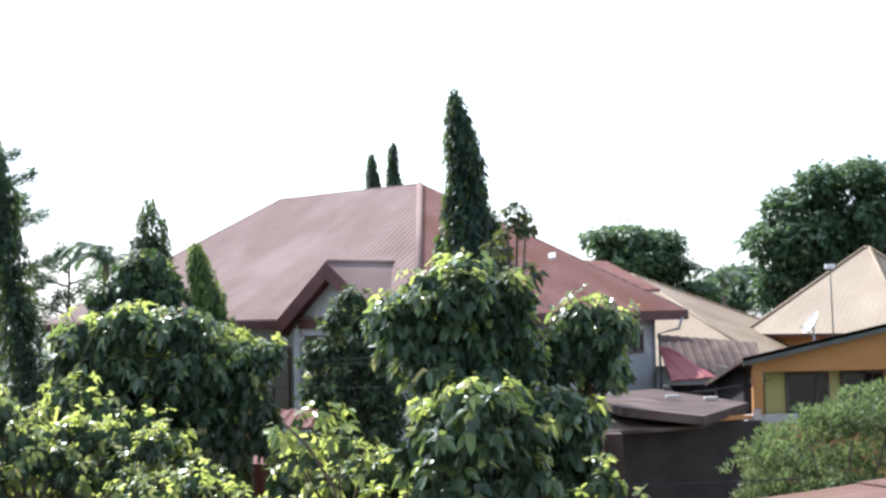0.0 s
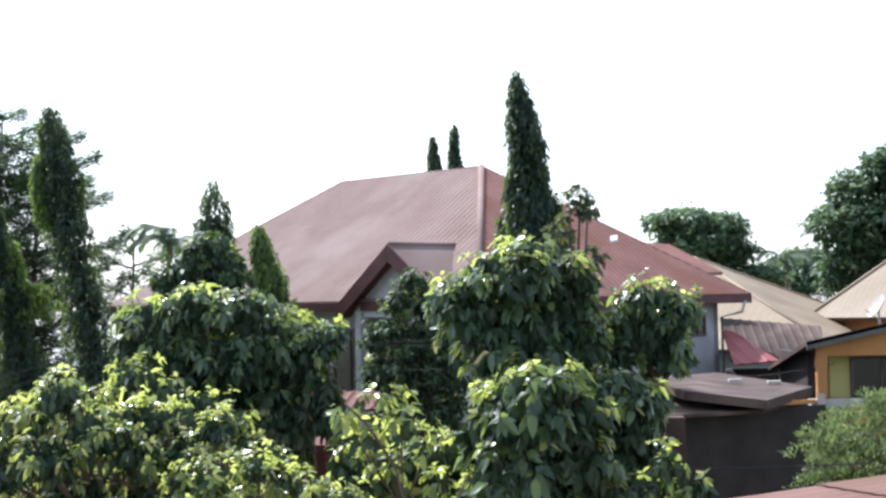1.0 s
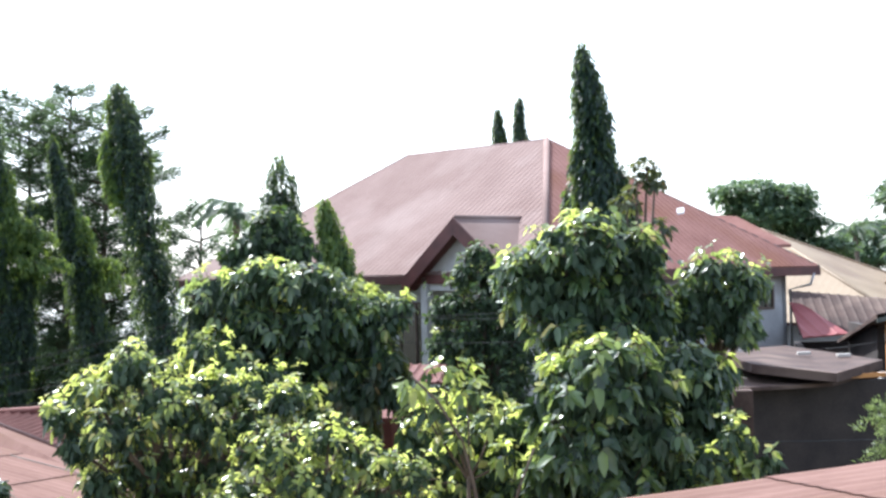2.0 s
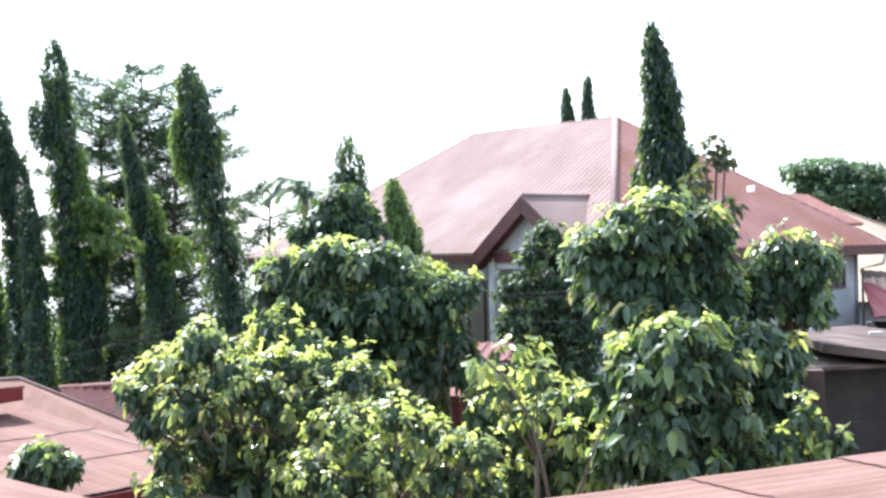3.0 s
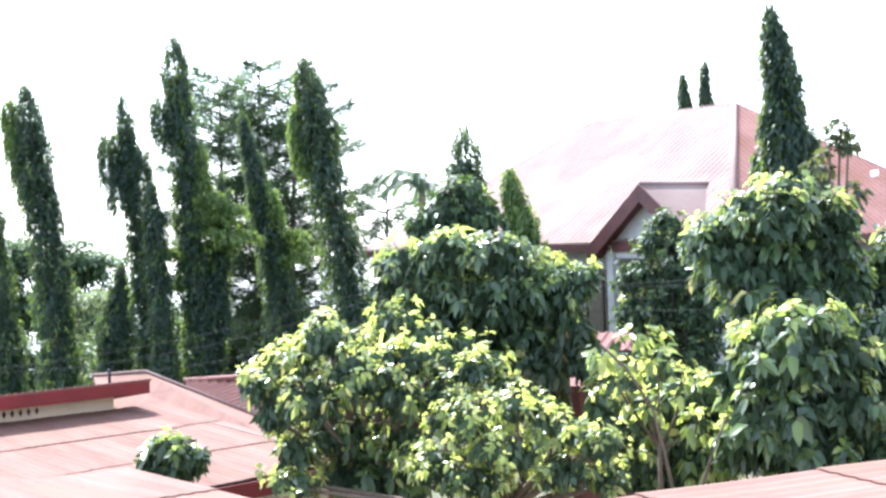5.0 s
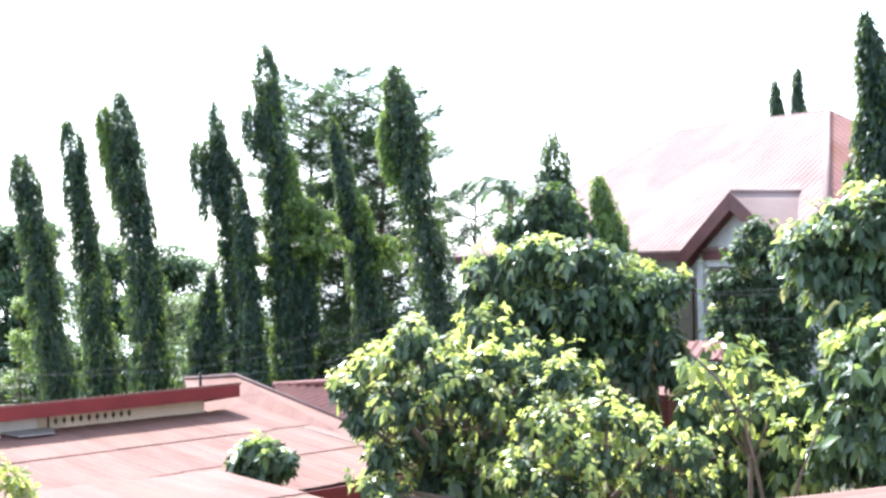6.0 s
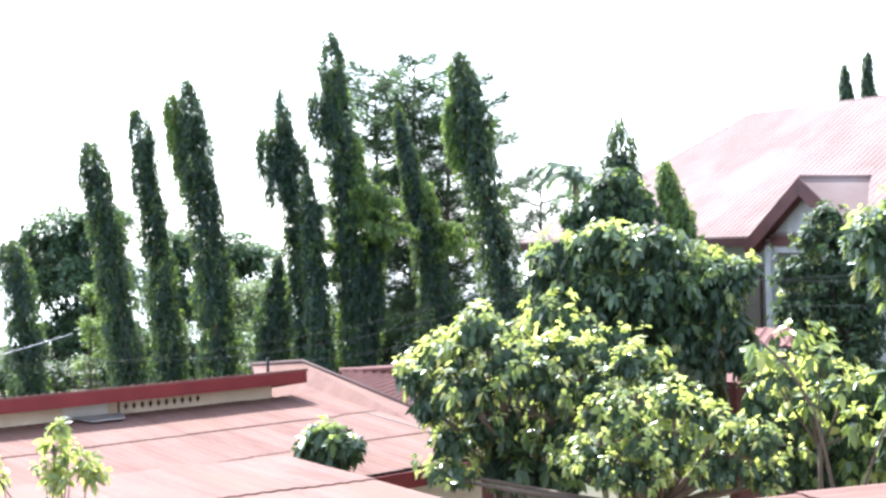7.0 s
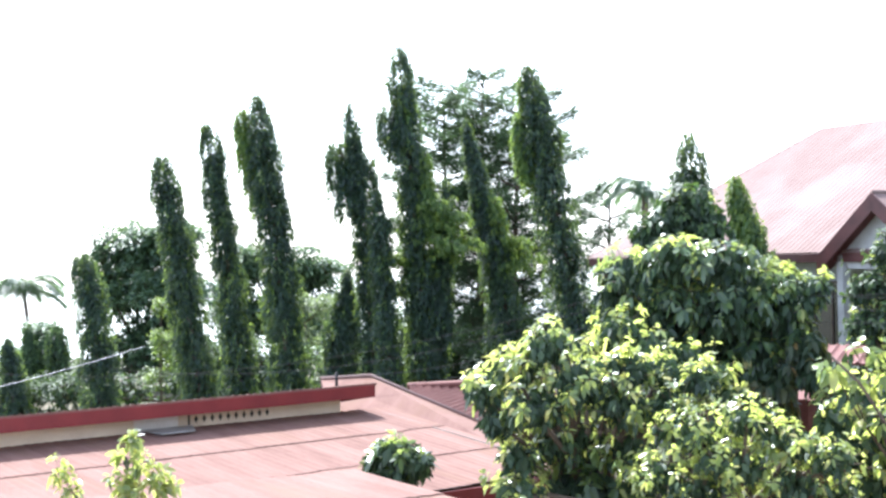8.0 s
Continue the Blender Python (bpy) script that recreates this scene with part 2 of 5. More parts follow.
def ribbed(name, origin, along, up, outline, mat, parent=None, pitch=0.2, depth=0.025, label=""):
    """A corrugated roof slope. outline: convex corners (s, h) along the eave and up the slope."""
    o, a, u = Vector(origin), Vector(along).normalized(), Vector(up).normalized()
    n = a.cross(u)
    if n.z < 0:
        n = -n
    s0, s1 = min(p[0] for p in outline), max(p[0] for p in outline)
    stops = {s0, s1, *[p[0] for p in outline]}
    k = 0
    heights = {}
    while s0 + k * pitch / 4 < s1:
        s = s0 + k * pitch / 4
        stops.add(s)
        heights[s] = (0, 0.08, 1, 0.08)[k % 4]
        k += 1
    verts, faces = [], []
    for s in sorted(stops):
        cut = []
        for (xa, ha), (xb, hb) in zip(outline, outline[1:] + outline[:1]):
            if min(xa, xb) - 1e-6 <= s <= max(xa, xb) + 1e-6:
                cut += [ha, hb] if abs(xb - xa) < 1e-6 else [ha + (hb - ha) * (s - xa) / (xb - xa)]
        lift = n * depth * heights.get(s, 0.08)
        low, high = o + a * s + u * min(cut) + lift, o + a * s + u * max(cut) + lift
        verts += [low, high, high - n * 0.04 - lift, low - n * 0.04 - lift]
    m = len(verts) // 4
    for j in range(m - 1):
        b, c = 4 * j, 4 * j + 4
        faces += [(b, c, c + 1, b + 1), (b + 3, b + 2, c + 2, c + 3), (b, b + 3, c + 3, c), (b + 1, c + 1, c + 2, b + 2)]
    faces += [(0, 1, 2, 3), (4 * m - 4, 4 * m - 1, 4 * m - 2, 4 * m - 3)]
    return part(name, verts, faces, mat, parent, label)


def ground_z(x, y):
    k = min(1.0, max(0.0, (y - 18) / 36))
    return -1.6 * k * k * (3 - 2 * k) - 0.07 * min(420.0, max(0.0, y - 95))


# ---- leaves and trees ----
def leaf_mesh(name, base, way, normal, length, width, mat, parent, droop=0.25, label="", rounded=False):
    """All leaves of a crown: five corners each, folded along the midrib, the tip hanging."""
    base, way, normal = (np.asarray(q, float) for q in (base, way, normal))
    way /= np.linalg.norm(way, axis=1)[:, None]
    side = np.cross(way, normal)
    side /= np.linalg.norm(side, axis=1)[:, None] + 1e-9
    nor = np.cross(side, way)
    L, Wd = np.asarray(length)[:, None], np.asarray(width)[:, None]
    down = np.array([0, 0, -1.0])
    mid = base + way * L * 0.45 - nor * Wd * 0.12
    left = base + way * L * 0.42 + side * Wd * 0.5 + nor * Wd * 0.1
    right = base + way * L * 0.42 - side * Wd * 0.5 + nor * Wd * 0.1
    tip = base + way * L + down * L * droop
    n = len(base)
    if rounded:
        sag = down * L * droop
        left, right = base + way * L * 0.28 + side * Wd * 0.46 + nor * Wd * 0.06, base + way * L * 0.28 - side * Wd * 0.46 + nor * Wd * 0.06
        l2, r2 = base + way * L * 0.68 + side * Wd * 0.4 + nor * Wd * 0.02 + sag * 0.5, base + way * L * 0.68 - side * Wd * 0.4 + nor * Wd * 0.02 + sag * 0.5
        mid = base + way * L * 0.5 - nor * Wd * 0.1 + sag * 0.22
        verts = np.stack([base, left, l2, tip, r2, right, mid], 1).reshape(-1, 3)
        k = np.arange(n)[:, None] * 7
        faces = np.concatenate([k + [6, j, (j + 1) % 6] for j in range(6)], 1).reshape(-1, 3)[:, ::-1]
    else:
        verts = np.stack([base, left, mid, right, tip], 1).reshape(-1, 3)
        k = np.arange(n)[:, None] * 5
        faces = np.concatenate([k + [0, 2, 1], k + [0, 3, 2], k + [1, 2, 4], k + [2, 3, 4]], 1).reshape(-1, 3)
    me = bpy.data.meshes.new(name)
    me.vertices.add(len(verts))
    me.vertices.foreach_set("co", verts.ravel())
    me.loops.add(faces.size)
    me.loops.foreach_set("vertex_index", faces.ravel().astype(np.int32))
    me.polygons.add(len(faces))
    me.polygons.foreach_set("loop_start", np.arange(0, faces.size, 3, dtype=np.int32))
    me.update(calc_edges=True)
    me.materials.append(mat)
    ob = new(name, me)
    ob.parent = parent
    return tagged(ob, label)


def sphere_ways(rng, n):
    v = rng.normal(size=(n, 3))
    return v / np.linalg.norm(v, axis=1)[:, None]


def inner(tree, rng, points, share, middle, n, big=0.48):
    """Added sun-blocking leaves inside a crown, shade in their colour: broad leaves drawn in from the outer points
    towards the middle.
    """
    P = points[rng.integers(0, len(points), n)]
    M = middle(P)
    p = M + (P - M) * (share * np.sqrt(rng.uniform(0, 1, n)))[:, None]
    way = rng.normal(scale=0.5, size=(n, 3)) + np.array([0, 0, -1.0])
    leaf_mesh("light_block_leaves", p, way, rng.normal(size=(n, 3)) * np.array([1, 1, 0.3]), rng.uniform(0.7, 1.2, n) * big, rng.uniform(0.4, 0.6, n) * big, CORE_SHADE_LEAF, tree, 0.1, "added inner leaves that block the sun, shade put into their colour")["kind"] = "stuff"


def mast_tree(top, base, radius, seed, pointed=False, side=(), label="", leaf=MAST_LEAF, density=1.0, crown_low=0.06, fans=()):
    """A slender column of hanging leaves round a leaning stem. side: (height share, way in degrees, reach, size) of bulges."""
    rng = np.random.default_rng(seed)
    radius -= 0.1
    top = Vector(top)
    low = Vector(base)
    foot = top + (low - top) * ((top.z - ground_z(low.x, low.y)) / (top.z - low.z))
    tree = thing("mast_tree", label or "tall slender mast tree with hanging dark green leaves", "tree", "row of mast trees", at=foot)
    axis = top - foot
    H = axis.length
    stem = [axis * s + Vector((math.sin(s * 3.1) * 0.12, 0, 0)) for s in (0, 0.2, 0.4, 0.6, 0.8, 0.99)]
    v, q = tube(stem, [0.13, 0.11, 0.09, 0.065, 0.04, 0.012])
    part("trunk", v, q, BARK, tree, smooth=True)
    ph = rng.uniform(0, 6.28, 8)

    def column(cx, cy, z0, z1, r0, twigs, sharp):
        s = rng.uniform(0, 1, twigs) ** 0.92
        t = rng.uniform(0, 6.283, twigs)
        prof = (1 - s) ** 0.62 if sharp else (0.66 + 0.34 * (1 - s)) * np.sqrt(np.clip(1 - np.clip((s - 0.86) / 0.14, 0, 1) ** 2, 0.02, 1))
        wav = 1 + 0.16 * np.sin(s * H * 2.3 + ph[0] + 2 * np.sin(t + ph[1])) + 0.12 * np.sin(s * H * 5.1 + ph[2] + 3 * t) + 0.08 * np.sin(s * H * 9 + ph[3] - 2 * t)
        rr = r0 * prof * wav * (0.62 + 0.4 * np.sqrt(rng.uniform(0, 1, twigs)))
        zz = z0 + (z1 - z0) * s
        return np.stack([cx(zz) + rr * np.cos(t), cy(zz) + rr * np.sin(t), zz], 1), t

    def hang(name, P, T, mat, long=1.0):
        per = 13
        n = len(P)
        drop = rng.uniform(0.35, 0.85, n) * long
        k = np.tile(np.linspace(0, 1, per), n)
        tw = np.repeat(np.arange(n), per)
        swing = rng.normal(scale=0.05, size=(n * per, 3))
        base_p = P[tw] + swing
        base_p[:, 2] -= k * drop[tw] - 0.05
        ang = T[tw] + rng.normal(scale=1.1, size=n * per)
        way = np.stack([np.cos(ang) * 0.55, np.sin(ang) * 0.55, -rng.uniform(0.35, 1.1, n * per)], 1)
        nor = np.stack([np.cos(ang), np.sin(ang), np.full(n * per, 0.45)], 1) + rng.normal(scale=0.35, size=(n * per, 3))
        keep = base_p[:, 2] > 0.15
        m = int(keep.sum())
        leaf_mesh(name, base_p[keep], way[keep], nor[keep], rng.uniform(0.14, 0.23, m), rng.uniform(0.045, 0.075, m), mat, tree, 0.15)["kind"] = "stuff" if name == "bough" else ""

    ax = lambda z: axis.x * z / axis.z + 0.12 * np.sin(z / axis.z * 3.1)
    ay = lambda z: axis.y * z / axis.z
    P, T = column(ax, ay, H * crown_low, axis.z, radius, int(64 * H * radius / 0.7 * density), pointed)
    for share, turn, reach, size in side:
        z = axis.z * share
        ox, oy = math.cos(radians(turn)) * reach * 1.25, math.sin(radians(turn)) * reach * 1.25
        c = lambda q, o=ox: axis.x * q / axis.z + o
        d = lambda q, o=oy: axis.y * q / axis.z + o
        P2, T2 = column(c, d, z - size * 2.1, z + size * 1.5, size, int(250 * size * density) + 16, False)
        hang("bough", P2, T2, BOUGH_LEAF if size < 0.45 else leaf)
        v, q = tube([(ax(z - size), ay(z - size), z - size), (ax(z) + ox * 0.6, ay(z) + oy * 0.6, z - size * 0.3), (ax(z) + ox, ay(z) + oy, z + size)], [0.05, 0.035, 0.015], 5)
        part("limb", v, q, BARK, tree, smooth=True)
    for share, turn, reach in fans:
        z = axis.z * share
        dx, dy = math.cos(radians(turn)), math.sin(radians(turn))
        u = rng.uniform(0.1, 1.0, 60)
        wide = rng.normal(scale=0.22, size=60)
        pts = np.stack([ax(z) + dx * u * reach - dy * wide, ay(z) + dy * u * reach + dx * wide, z + 0.45 * u - 0.75 * u * u * reach * 0.5 - 0.3 * np.abs(wide)], 1)
        v, q = tube([(ax(z), ay(z), z - 0.1), (ax(z) + dx * reach * 0.5, ay(z) + dy * reach * 0.5, z + 0.2 - 0.09 * reach), (ax(z) + dx * reach, ay(z) + dy * reach, z + 0.45 - 0.37 * reach)], [0.04, 0.025, 0.008], 5)
        part("limb", v, q, BARK, tree, smooth=True)
        hang("bough", pts, np.full(60, math.atan2(dy, dx)), BOUGH_LEAF, 0.45)
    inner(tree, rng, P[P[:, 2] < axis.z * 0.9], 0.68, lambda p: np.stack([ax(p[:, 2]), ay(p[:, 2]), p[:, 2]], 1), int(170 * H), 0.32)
    # About one twig in twelve gets fresh-leaf colour to stand for sunlit rims.
    fresh = rng.uniform(0, 1, len(P)) < 0.08
    hang("crown", P[~fresh], T[~fresh], leaf)
    hang("young_and_sunlit_foliage", P[fresh], T[fresh], BOUGH_LEAF)
    return tree


def broad_tree(name, label, category, foot, clumps, leaf, size, count, seed, trunk=0.12, bark=BARK, slim=0.5, droop=0.4, per=7, up=0.35, group="", fork=0.45, hang=0.25, hollow=0.55, wild=0.35, tufts=8, spread=0.4, core=0):
    """A tree or shrub: trunk, a limb to each clump, and rosettes of leaves on each clump. clumps: (x, y, z, half width, half height)."""
    rng = np.random.default_rng(seed)
    fx, fy = foot[0], foot[1]
    base = Vector((fx, fy, ground_z(fx, fy)))
    tree = thing(name, label, category, group, at=base)
    cs = [Vector(c[:3]) - base for c in clumps]
    mid = sum(cs, Vector()) / len(cs)
    low = min(c.z - k[4] for c, k in zip(cs, clumps))
    crotch = Vector((mid.x * 0.5, mid.y * 0.5, max(0.3, low * 0.9 if low > 0.5 else mid.z * fork)))
    wob = Vector((rng.normal() * 0.06, rng.normal() * 0.06, 0)) * crotch.z
    v, q = tube([(0, 0, -0.1), crotch * 0.35 + wob, crotch * 0.7 - wob * 0.5, crotch], [trunk * 1.25, trunk, trunk * 0.85, trunk * 0.75], 9)
    part("trunk", v, q, bark, tree, smooth=True)
    B, D, N = [], [], []
    boughs = []
    for c, k in zip(cs, clumps):
        for j, w in enumerate(sphere_ways(rng, tufts)):
            off = Vector(w * np.array([k[3], k[3], k[4]]) * rng.uniform(0.35, 1.1))
            off.z = abs(off.z) * 0.9 if j % 4 else off.z
            f = rng.uniform(0.24, 0.64)
            boughs.append((c + off, k[3] * f, k[4] * f * 0.85, c))
    area = [b[1] * (b[1] + b[2]) for b in boughs]
    for c in cs:
        bend = crotch.lerp(c, 0.5) + Vector((rng.normal() * 0.05, rng.normal() * 0.05, 0.05))
        v, q = tube([crotch * 0.97, bend, c], [trunk * 0.55, trunk * 0.36, trunk * 0.2], 6)
        part("limb", v, q, bark, tree, smooth=True)
    tv, tf = [], []
    for (c, rx, rz, hub), ar in zip(boughs, area):
        n = max(4, int(count * ar / sum(area) / per))
        w = sphere_ways(rng, n)
        w[:, 2] = np.where(w[:, 2] < -0.2, w[:, 2] * rng.choice([-1, 1], n, p=[0.7, 0.3]), w[:, 2])
        rad = hollow + (1.05 - hollow) * rng.uniform(0, 1, n) ** 0.6
        lump = 1 + wild * 0.5 * np.sin(w[:, 0] * 5 + rng.uniform(0, 6)) * np.sin(w[:, 2] * 6 + rng.uniform(0, 6)) + rng.normal(scale=wild * 0.25, size=n)
        p = w * (rad * lump)[:, None] * np.array([rx, rx, rz]) + np.array(c)
        ends = [(hub, c, 0.16)] + [(c, Vector(p[j]), 0.1) for j in range(0, n, max(1, n // 4))]
        for a, e, r in ends:
            v, q = tube([a, a.lerp(e, 0.55) + Vector((0, 0, 0.06)) * rx, e], [trunk * r, trunk * r * 0.7, trunk * r * 0.4], 4)
            tf += [tuple(i + len(tv) for i in g) for g in q]
            tv += v
        idx = np.repeat(np.arange(n), per)
        m = n * per
        t = rng.uniform(0, 6.283, m)
        out = w[idx] * 0.7 + np.stack([np.cos(t), np.sin(t), np.full(m, up)], 1) * rng.uniform(0.5, 1.1, m)[:, None]
        out[:, 2] -= hang * rng.uniform(0, 2, m)
        B.append(p[idx] + rng.normal(scale=size * spread, size=(m, 3)))
        D.append(out)
        N.append(np.stack([w[idx][:, 0] * 0.6, w[idx][:, 1] * 0.6, np.full(m, 1.0)], 1) + rng.normal(scale=0.4, size=(m, 3)))
    tagged(part("twig_work", tv, tf, bark, tree, smooth=True), kind="stuff")
    B, D, N = np.concatenate(B), np.concatenate(D), np.concatenate(N)
    m = len(B)
    if core:
        C = np.array([tuple(c) for c in cs])
        K = np.array([(k[3], k[3], k[4]) for k in clumps])
        for c, k in zip(C, K):
            w = sphere_ways(rng, 60) * k + c
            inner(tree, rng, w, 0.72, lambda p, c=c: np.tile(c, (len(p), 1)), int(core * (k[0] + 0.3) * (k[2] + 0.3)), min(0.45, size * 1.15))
    L = rng.uniform(0.65, 1.15, m) * size
    leaf_mesh("crown", B, D, N, L, L * slim * rng.uniform(0.85, 1.15, m), leaf, tree, droop)
    return tree


def leafy_tree(name, label, category, foot, clumps, leaf, size, seed, trunk=0.11, bark=BARK, slim=0.5, cover=1.0, per=8, droop=0.3, core=420, shoots=0.1, group="", ragged=0.16, sprig=LIGHT_LEAF, floor=-0.45, deep=(1.0, 2.0), limp=0.75, gaps=0.22):
    """A broadleaf crown: domes carrying whorls of large leaves, spread flat on top and hanging down the flanks, over
    added dark leaves that block the sun.
    clumps: (x, y, z, half width, half height) of each dome."""
    rng = np.random.default_rng(seed)
    base = Vector((foot[0], foot[1], ground_z(foot[0], foot[1])))
    tree = thing(name, label, category, group, at=base)
    clumps = list(clumps) + [(c[0] * (1 + d / c[1]) + rng.normal() * 0.1, c[1] + d, c[2] - 0.05, c[3] * 0.92, c[4] * 0.9) for d in deep for c in clumps]
    C = np.array([c[:3] for c in clumps], float) - np.array(base)
    K = np.array([(c[3], c[3] * 0.85, c[4]) for c in clumps], float)
    heart = C.mean(0)
    low = float((C[:, 2] - K[:, 2]).min())
    fork = Vector((heart[0] * 0.6, heart[1] * 0.6, max(0.4, min(low * 0.95, heart[2] * 0.75))))
    v, q = tube([(0, 0, -0.1), (fork.x * 0.3 + 0.08, fork.y * 0.3, fork.z * 0.4), (fork.x * 0.7 - 0.05, fork.y * 0.7, fork.z * 0.75), fork], [trunk * 1.25, trunk, trunk * 0.85, trunk * 0.75], 9)
    part("trunk", v, q, bark, tree, smooth=True)
    tv, tf = [], []

    def twig(points, radii):
        v, q = tube(points, radii, 4)
        tf.extend(tuple(i + len(tv) for i in g) for g in q)
        tv.extend(v)

    gap_turn, gap_size = rng.uniform(0, 6.28, 3), np.array([1.0, 0.8, 1.15]) * 1.15 / size
    out = {0: ([], [], [], []), 1: ([], [], [], [])}
    for k in range(len(C)):
        c, r = C[k], K[k]
        v, q = tube([fork * 0.97, fork.lerp(Vector(c), 0.5) + Vector((rng.normal() * 0.06, rng.normal() * 0.06, -0.05)), Vector(c) - Vector((0, 0, r[2] * 0.3))], [trunk * 0.55, trunk * 0.38, trunk * 0.2], 6)
        part("limb", v, q, bark, tree, smooth=True)
        n = int(cover * 5.2 * r[0] * (r[0] + r[2]) / size ** 2 / per * 4.2) + 5
        W = sphere_ways(rng, n)
        W = W[(W[:, 2] > floor) | (rng.uniform(0, 1, n) < 0.3)]
        f1, f2 = rng.uniform(0, 6.28, 2)
        for wv in W:
            lump = 1 + ragged * math.sin(wv[0] * 5.5 + f1) * math.sin(wv[2] * 5 + f2) + rng.normal() * ragged * 0.6
            p = c + wv * r * lump * rng.uniform(0.72, 1.1)
            if np.prod(np.sin((p + base) * gap_size + gap_turn)) < -gaps + 0.12 * rng.normal():
                continue
            d = np.abs((p - C) / (K * 0.8))
            d = (d * d).sum(1)
            d[k] = 9
            if d.min() < 1:
                continue
            wz = wv[2]
            u = np.array([wv[0], wv[1], 0.25 + 0.75 * max(wz, -0.3)])
            u /= np.linalg.norm(u)
            a = np.cross(u, (0.2, 0.3, 0.93))
            a /= np.linalg.norm(a) + 1e-6
            b = np.cross(u, a)
            # Light sprigs crowd the tops: real shoots plus sunlight put into leaf colour.
            fresh = rng.uniform() < shoots * (2.2 if wz > 0.55 else 0.4 if wz > 0 else 0.1)
            big = size * rng.uniform(0.75, 1.2) * (0.85 if fresh else 1.0)
            if fresh and wz > 0.2:
                p = p + u * size * rng.uniform(0.1, 0.6) + np.array([0, 0, size * 0.25])
            twig([Vector(p - u * size * 1.4), Vector(p - u * size * 0.5), Vector(p)], [trunk * 0.07, trunk * 0.055, trunk * 0.03])
            B, D, N, L = out[1 if fresh else 0]
            t0 = rng.uniform(0, 6.28)
            sag = 0.12 + limp * (1 - max(wz, 0)) ** 1.4
            for j in range(int(per * rng.uniform(0.6, 1.4))):
                t = t0 + j * 2.4 + rng.normal() * 0.25
                e = a * math.cos(t) + b * math.sin(t)
                way = e + u * rng.uniform(0.1, 0.7)
                way[2] -= sag * rng.uniform(0.2, 1.7)
                B.append(p - u * size * rng.uniform(0, 0.55) + e * size * 0.1)
                D.append(way)
                N.append(u * 0.8 + np.array([0, 0, 0.6]) + rng.normal(scale=0.42, size=3))
                L.append(big * rng.uniform(0.5, 1.12))
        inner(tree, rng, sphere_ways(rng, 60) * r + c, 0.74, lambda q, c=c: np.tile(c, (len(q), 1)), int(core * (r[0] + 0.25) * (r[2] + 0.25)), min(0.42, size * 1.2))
    tagged(part("twig_work", tv, tf, bark, tree, smooth=True), kind="stuff")
    for k, nm, mat, note in ((0, "crown", leaf, ""), (1, "young_and_sunlit_foliage", sprig, "fresh yellow-green leaves, some standing in for sunlight")):
        B, D, N, L = out[k]
        if B:
            L = np.array(L)
            leaf_mesh(nm, B, D, N, L, L * slim * rng.uniform(0.85, 1.15, len(L)), mat, tree, droop, note, True)
    return tree


def palm(label, foot, head, frond, seed, count=12, bark=PALE_BARK):
    """A palm: ringed stem and arched fronds of narrow leaflets."""
    rng = np.random.default_rng(seed)
    base = Vector((foot[0], foot[1], ground_z(foot[0], foot[1])))
    tree = thing("palm_tree", label, "palm tree", at=base)
    top = Vector(head) - base
    v, q = tube([top * s + Vector((0.15 * math.sin(s * 3), 0, 0)) for s in (0, 0.25, 0.5, 0.75, 1)], [0.2, 0.16, 0.14, 0.13, 0.13], 9)
    part("trunk", v, q, bark, tree, smooth=True)
    for j in range(count):
        t = 6.283 * j / count + rng.uniform(-0.2, 0.2)
        rise = rng.uniform(0.5, 1.6)
        B, D, N = [], [], []
        pts = []
        for k in np.linspace(0, 1, 26):
            r = frond * k * 0.9
            pts.append(top + Vector((math.cos(t) * r, math.sin(t) * r, frond * (rise * k - (0.45 + rise * 0.55) * k * k))))
        v, q = tube(pts[::5], [0.03, 0.025, 0.02, 0.014, 0.01, 0.006], 4)
        fr = part("frond", v, q, NEEDLE, tree, smooth=True)
        for k in range(2, 26):
            d = (pts[k] - pts[k - 1]).normalized()
            for sgn in (-1, 1):
                s = d.cross(Vector((0, 0, 1))).normalized() * sgn
                B.append(pts[k])
                D.append(s * 0.8 + d * 0.55 + Vector((0, 0, -0.25)))
                N.append(Vector((0, 0, 1)) + s * 0.2)
        n = len(B)
        tagged(leaf_mesh("leaflet_spray", B, D, N, frond * 0.3 * rng.uniform(0.8, 1.1, n), np.full(n, 0.1), NEEDLE, fr, 0.3), kind="stuff")
    return tree


# ---- ground ----
gx = [-3000, -900, -300, -120, -60, -40, -30, -20, -10, 0, 10, 20, 30, 40, 60, 120, 300, 900, 3000]
gy = [-300, -60, -10, 0, 10, 18, 22, 27, 32, 37, 42, 48, 54, 64, 90, 95, 150, 300, 515, 1200, 4500]
gv = [(x, y, ground_z(x, y)) for y in gy for x in gx]
gf = [(j * len(gx) + i, j * len(gx) + i + 1, (j + 1) * len(gx) + i + 1, (j + 1) * len(gx) + i) for j in range(len(gy) - 1) for i in range(len(gx) - 1)]
tagged(part("ground", gv, gf, SOIL), "dry brown soil with patches of grass", "ground", kind="structure")


# Invented sheet; its reflected sky stands in for bright haze beyond the hill.
tagged(slab("water", [(-3000, 520, -30.6), (3000, 520, -30.6), (3000, 4400, -30.6), (-3000, 4400, -30.6)], 0.2, HAZE_REFLECTOR), "added pale sheet far below the hill, its sky reflection standing for haze", "water", kind="structure")


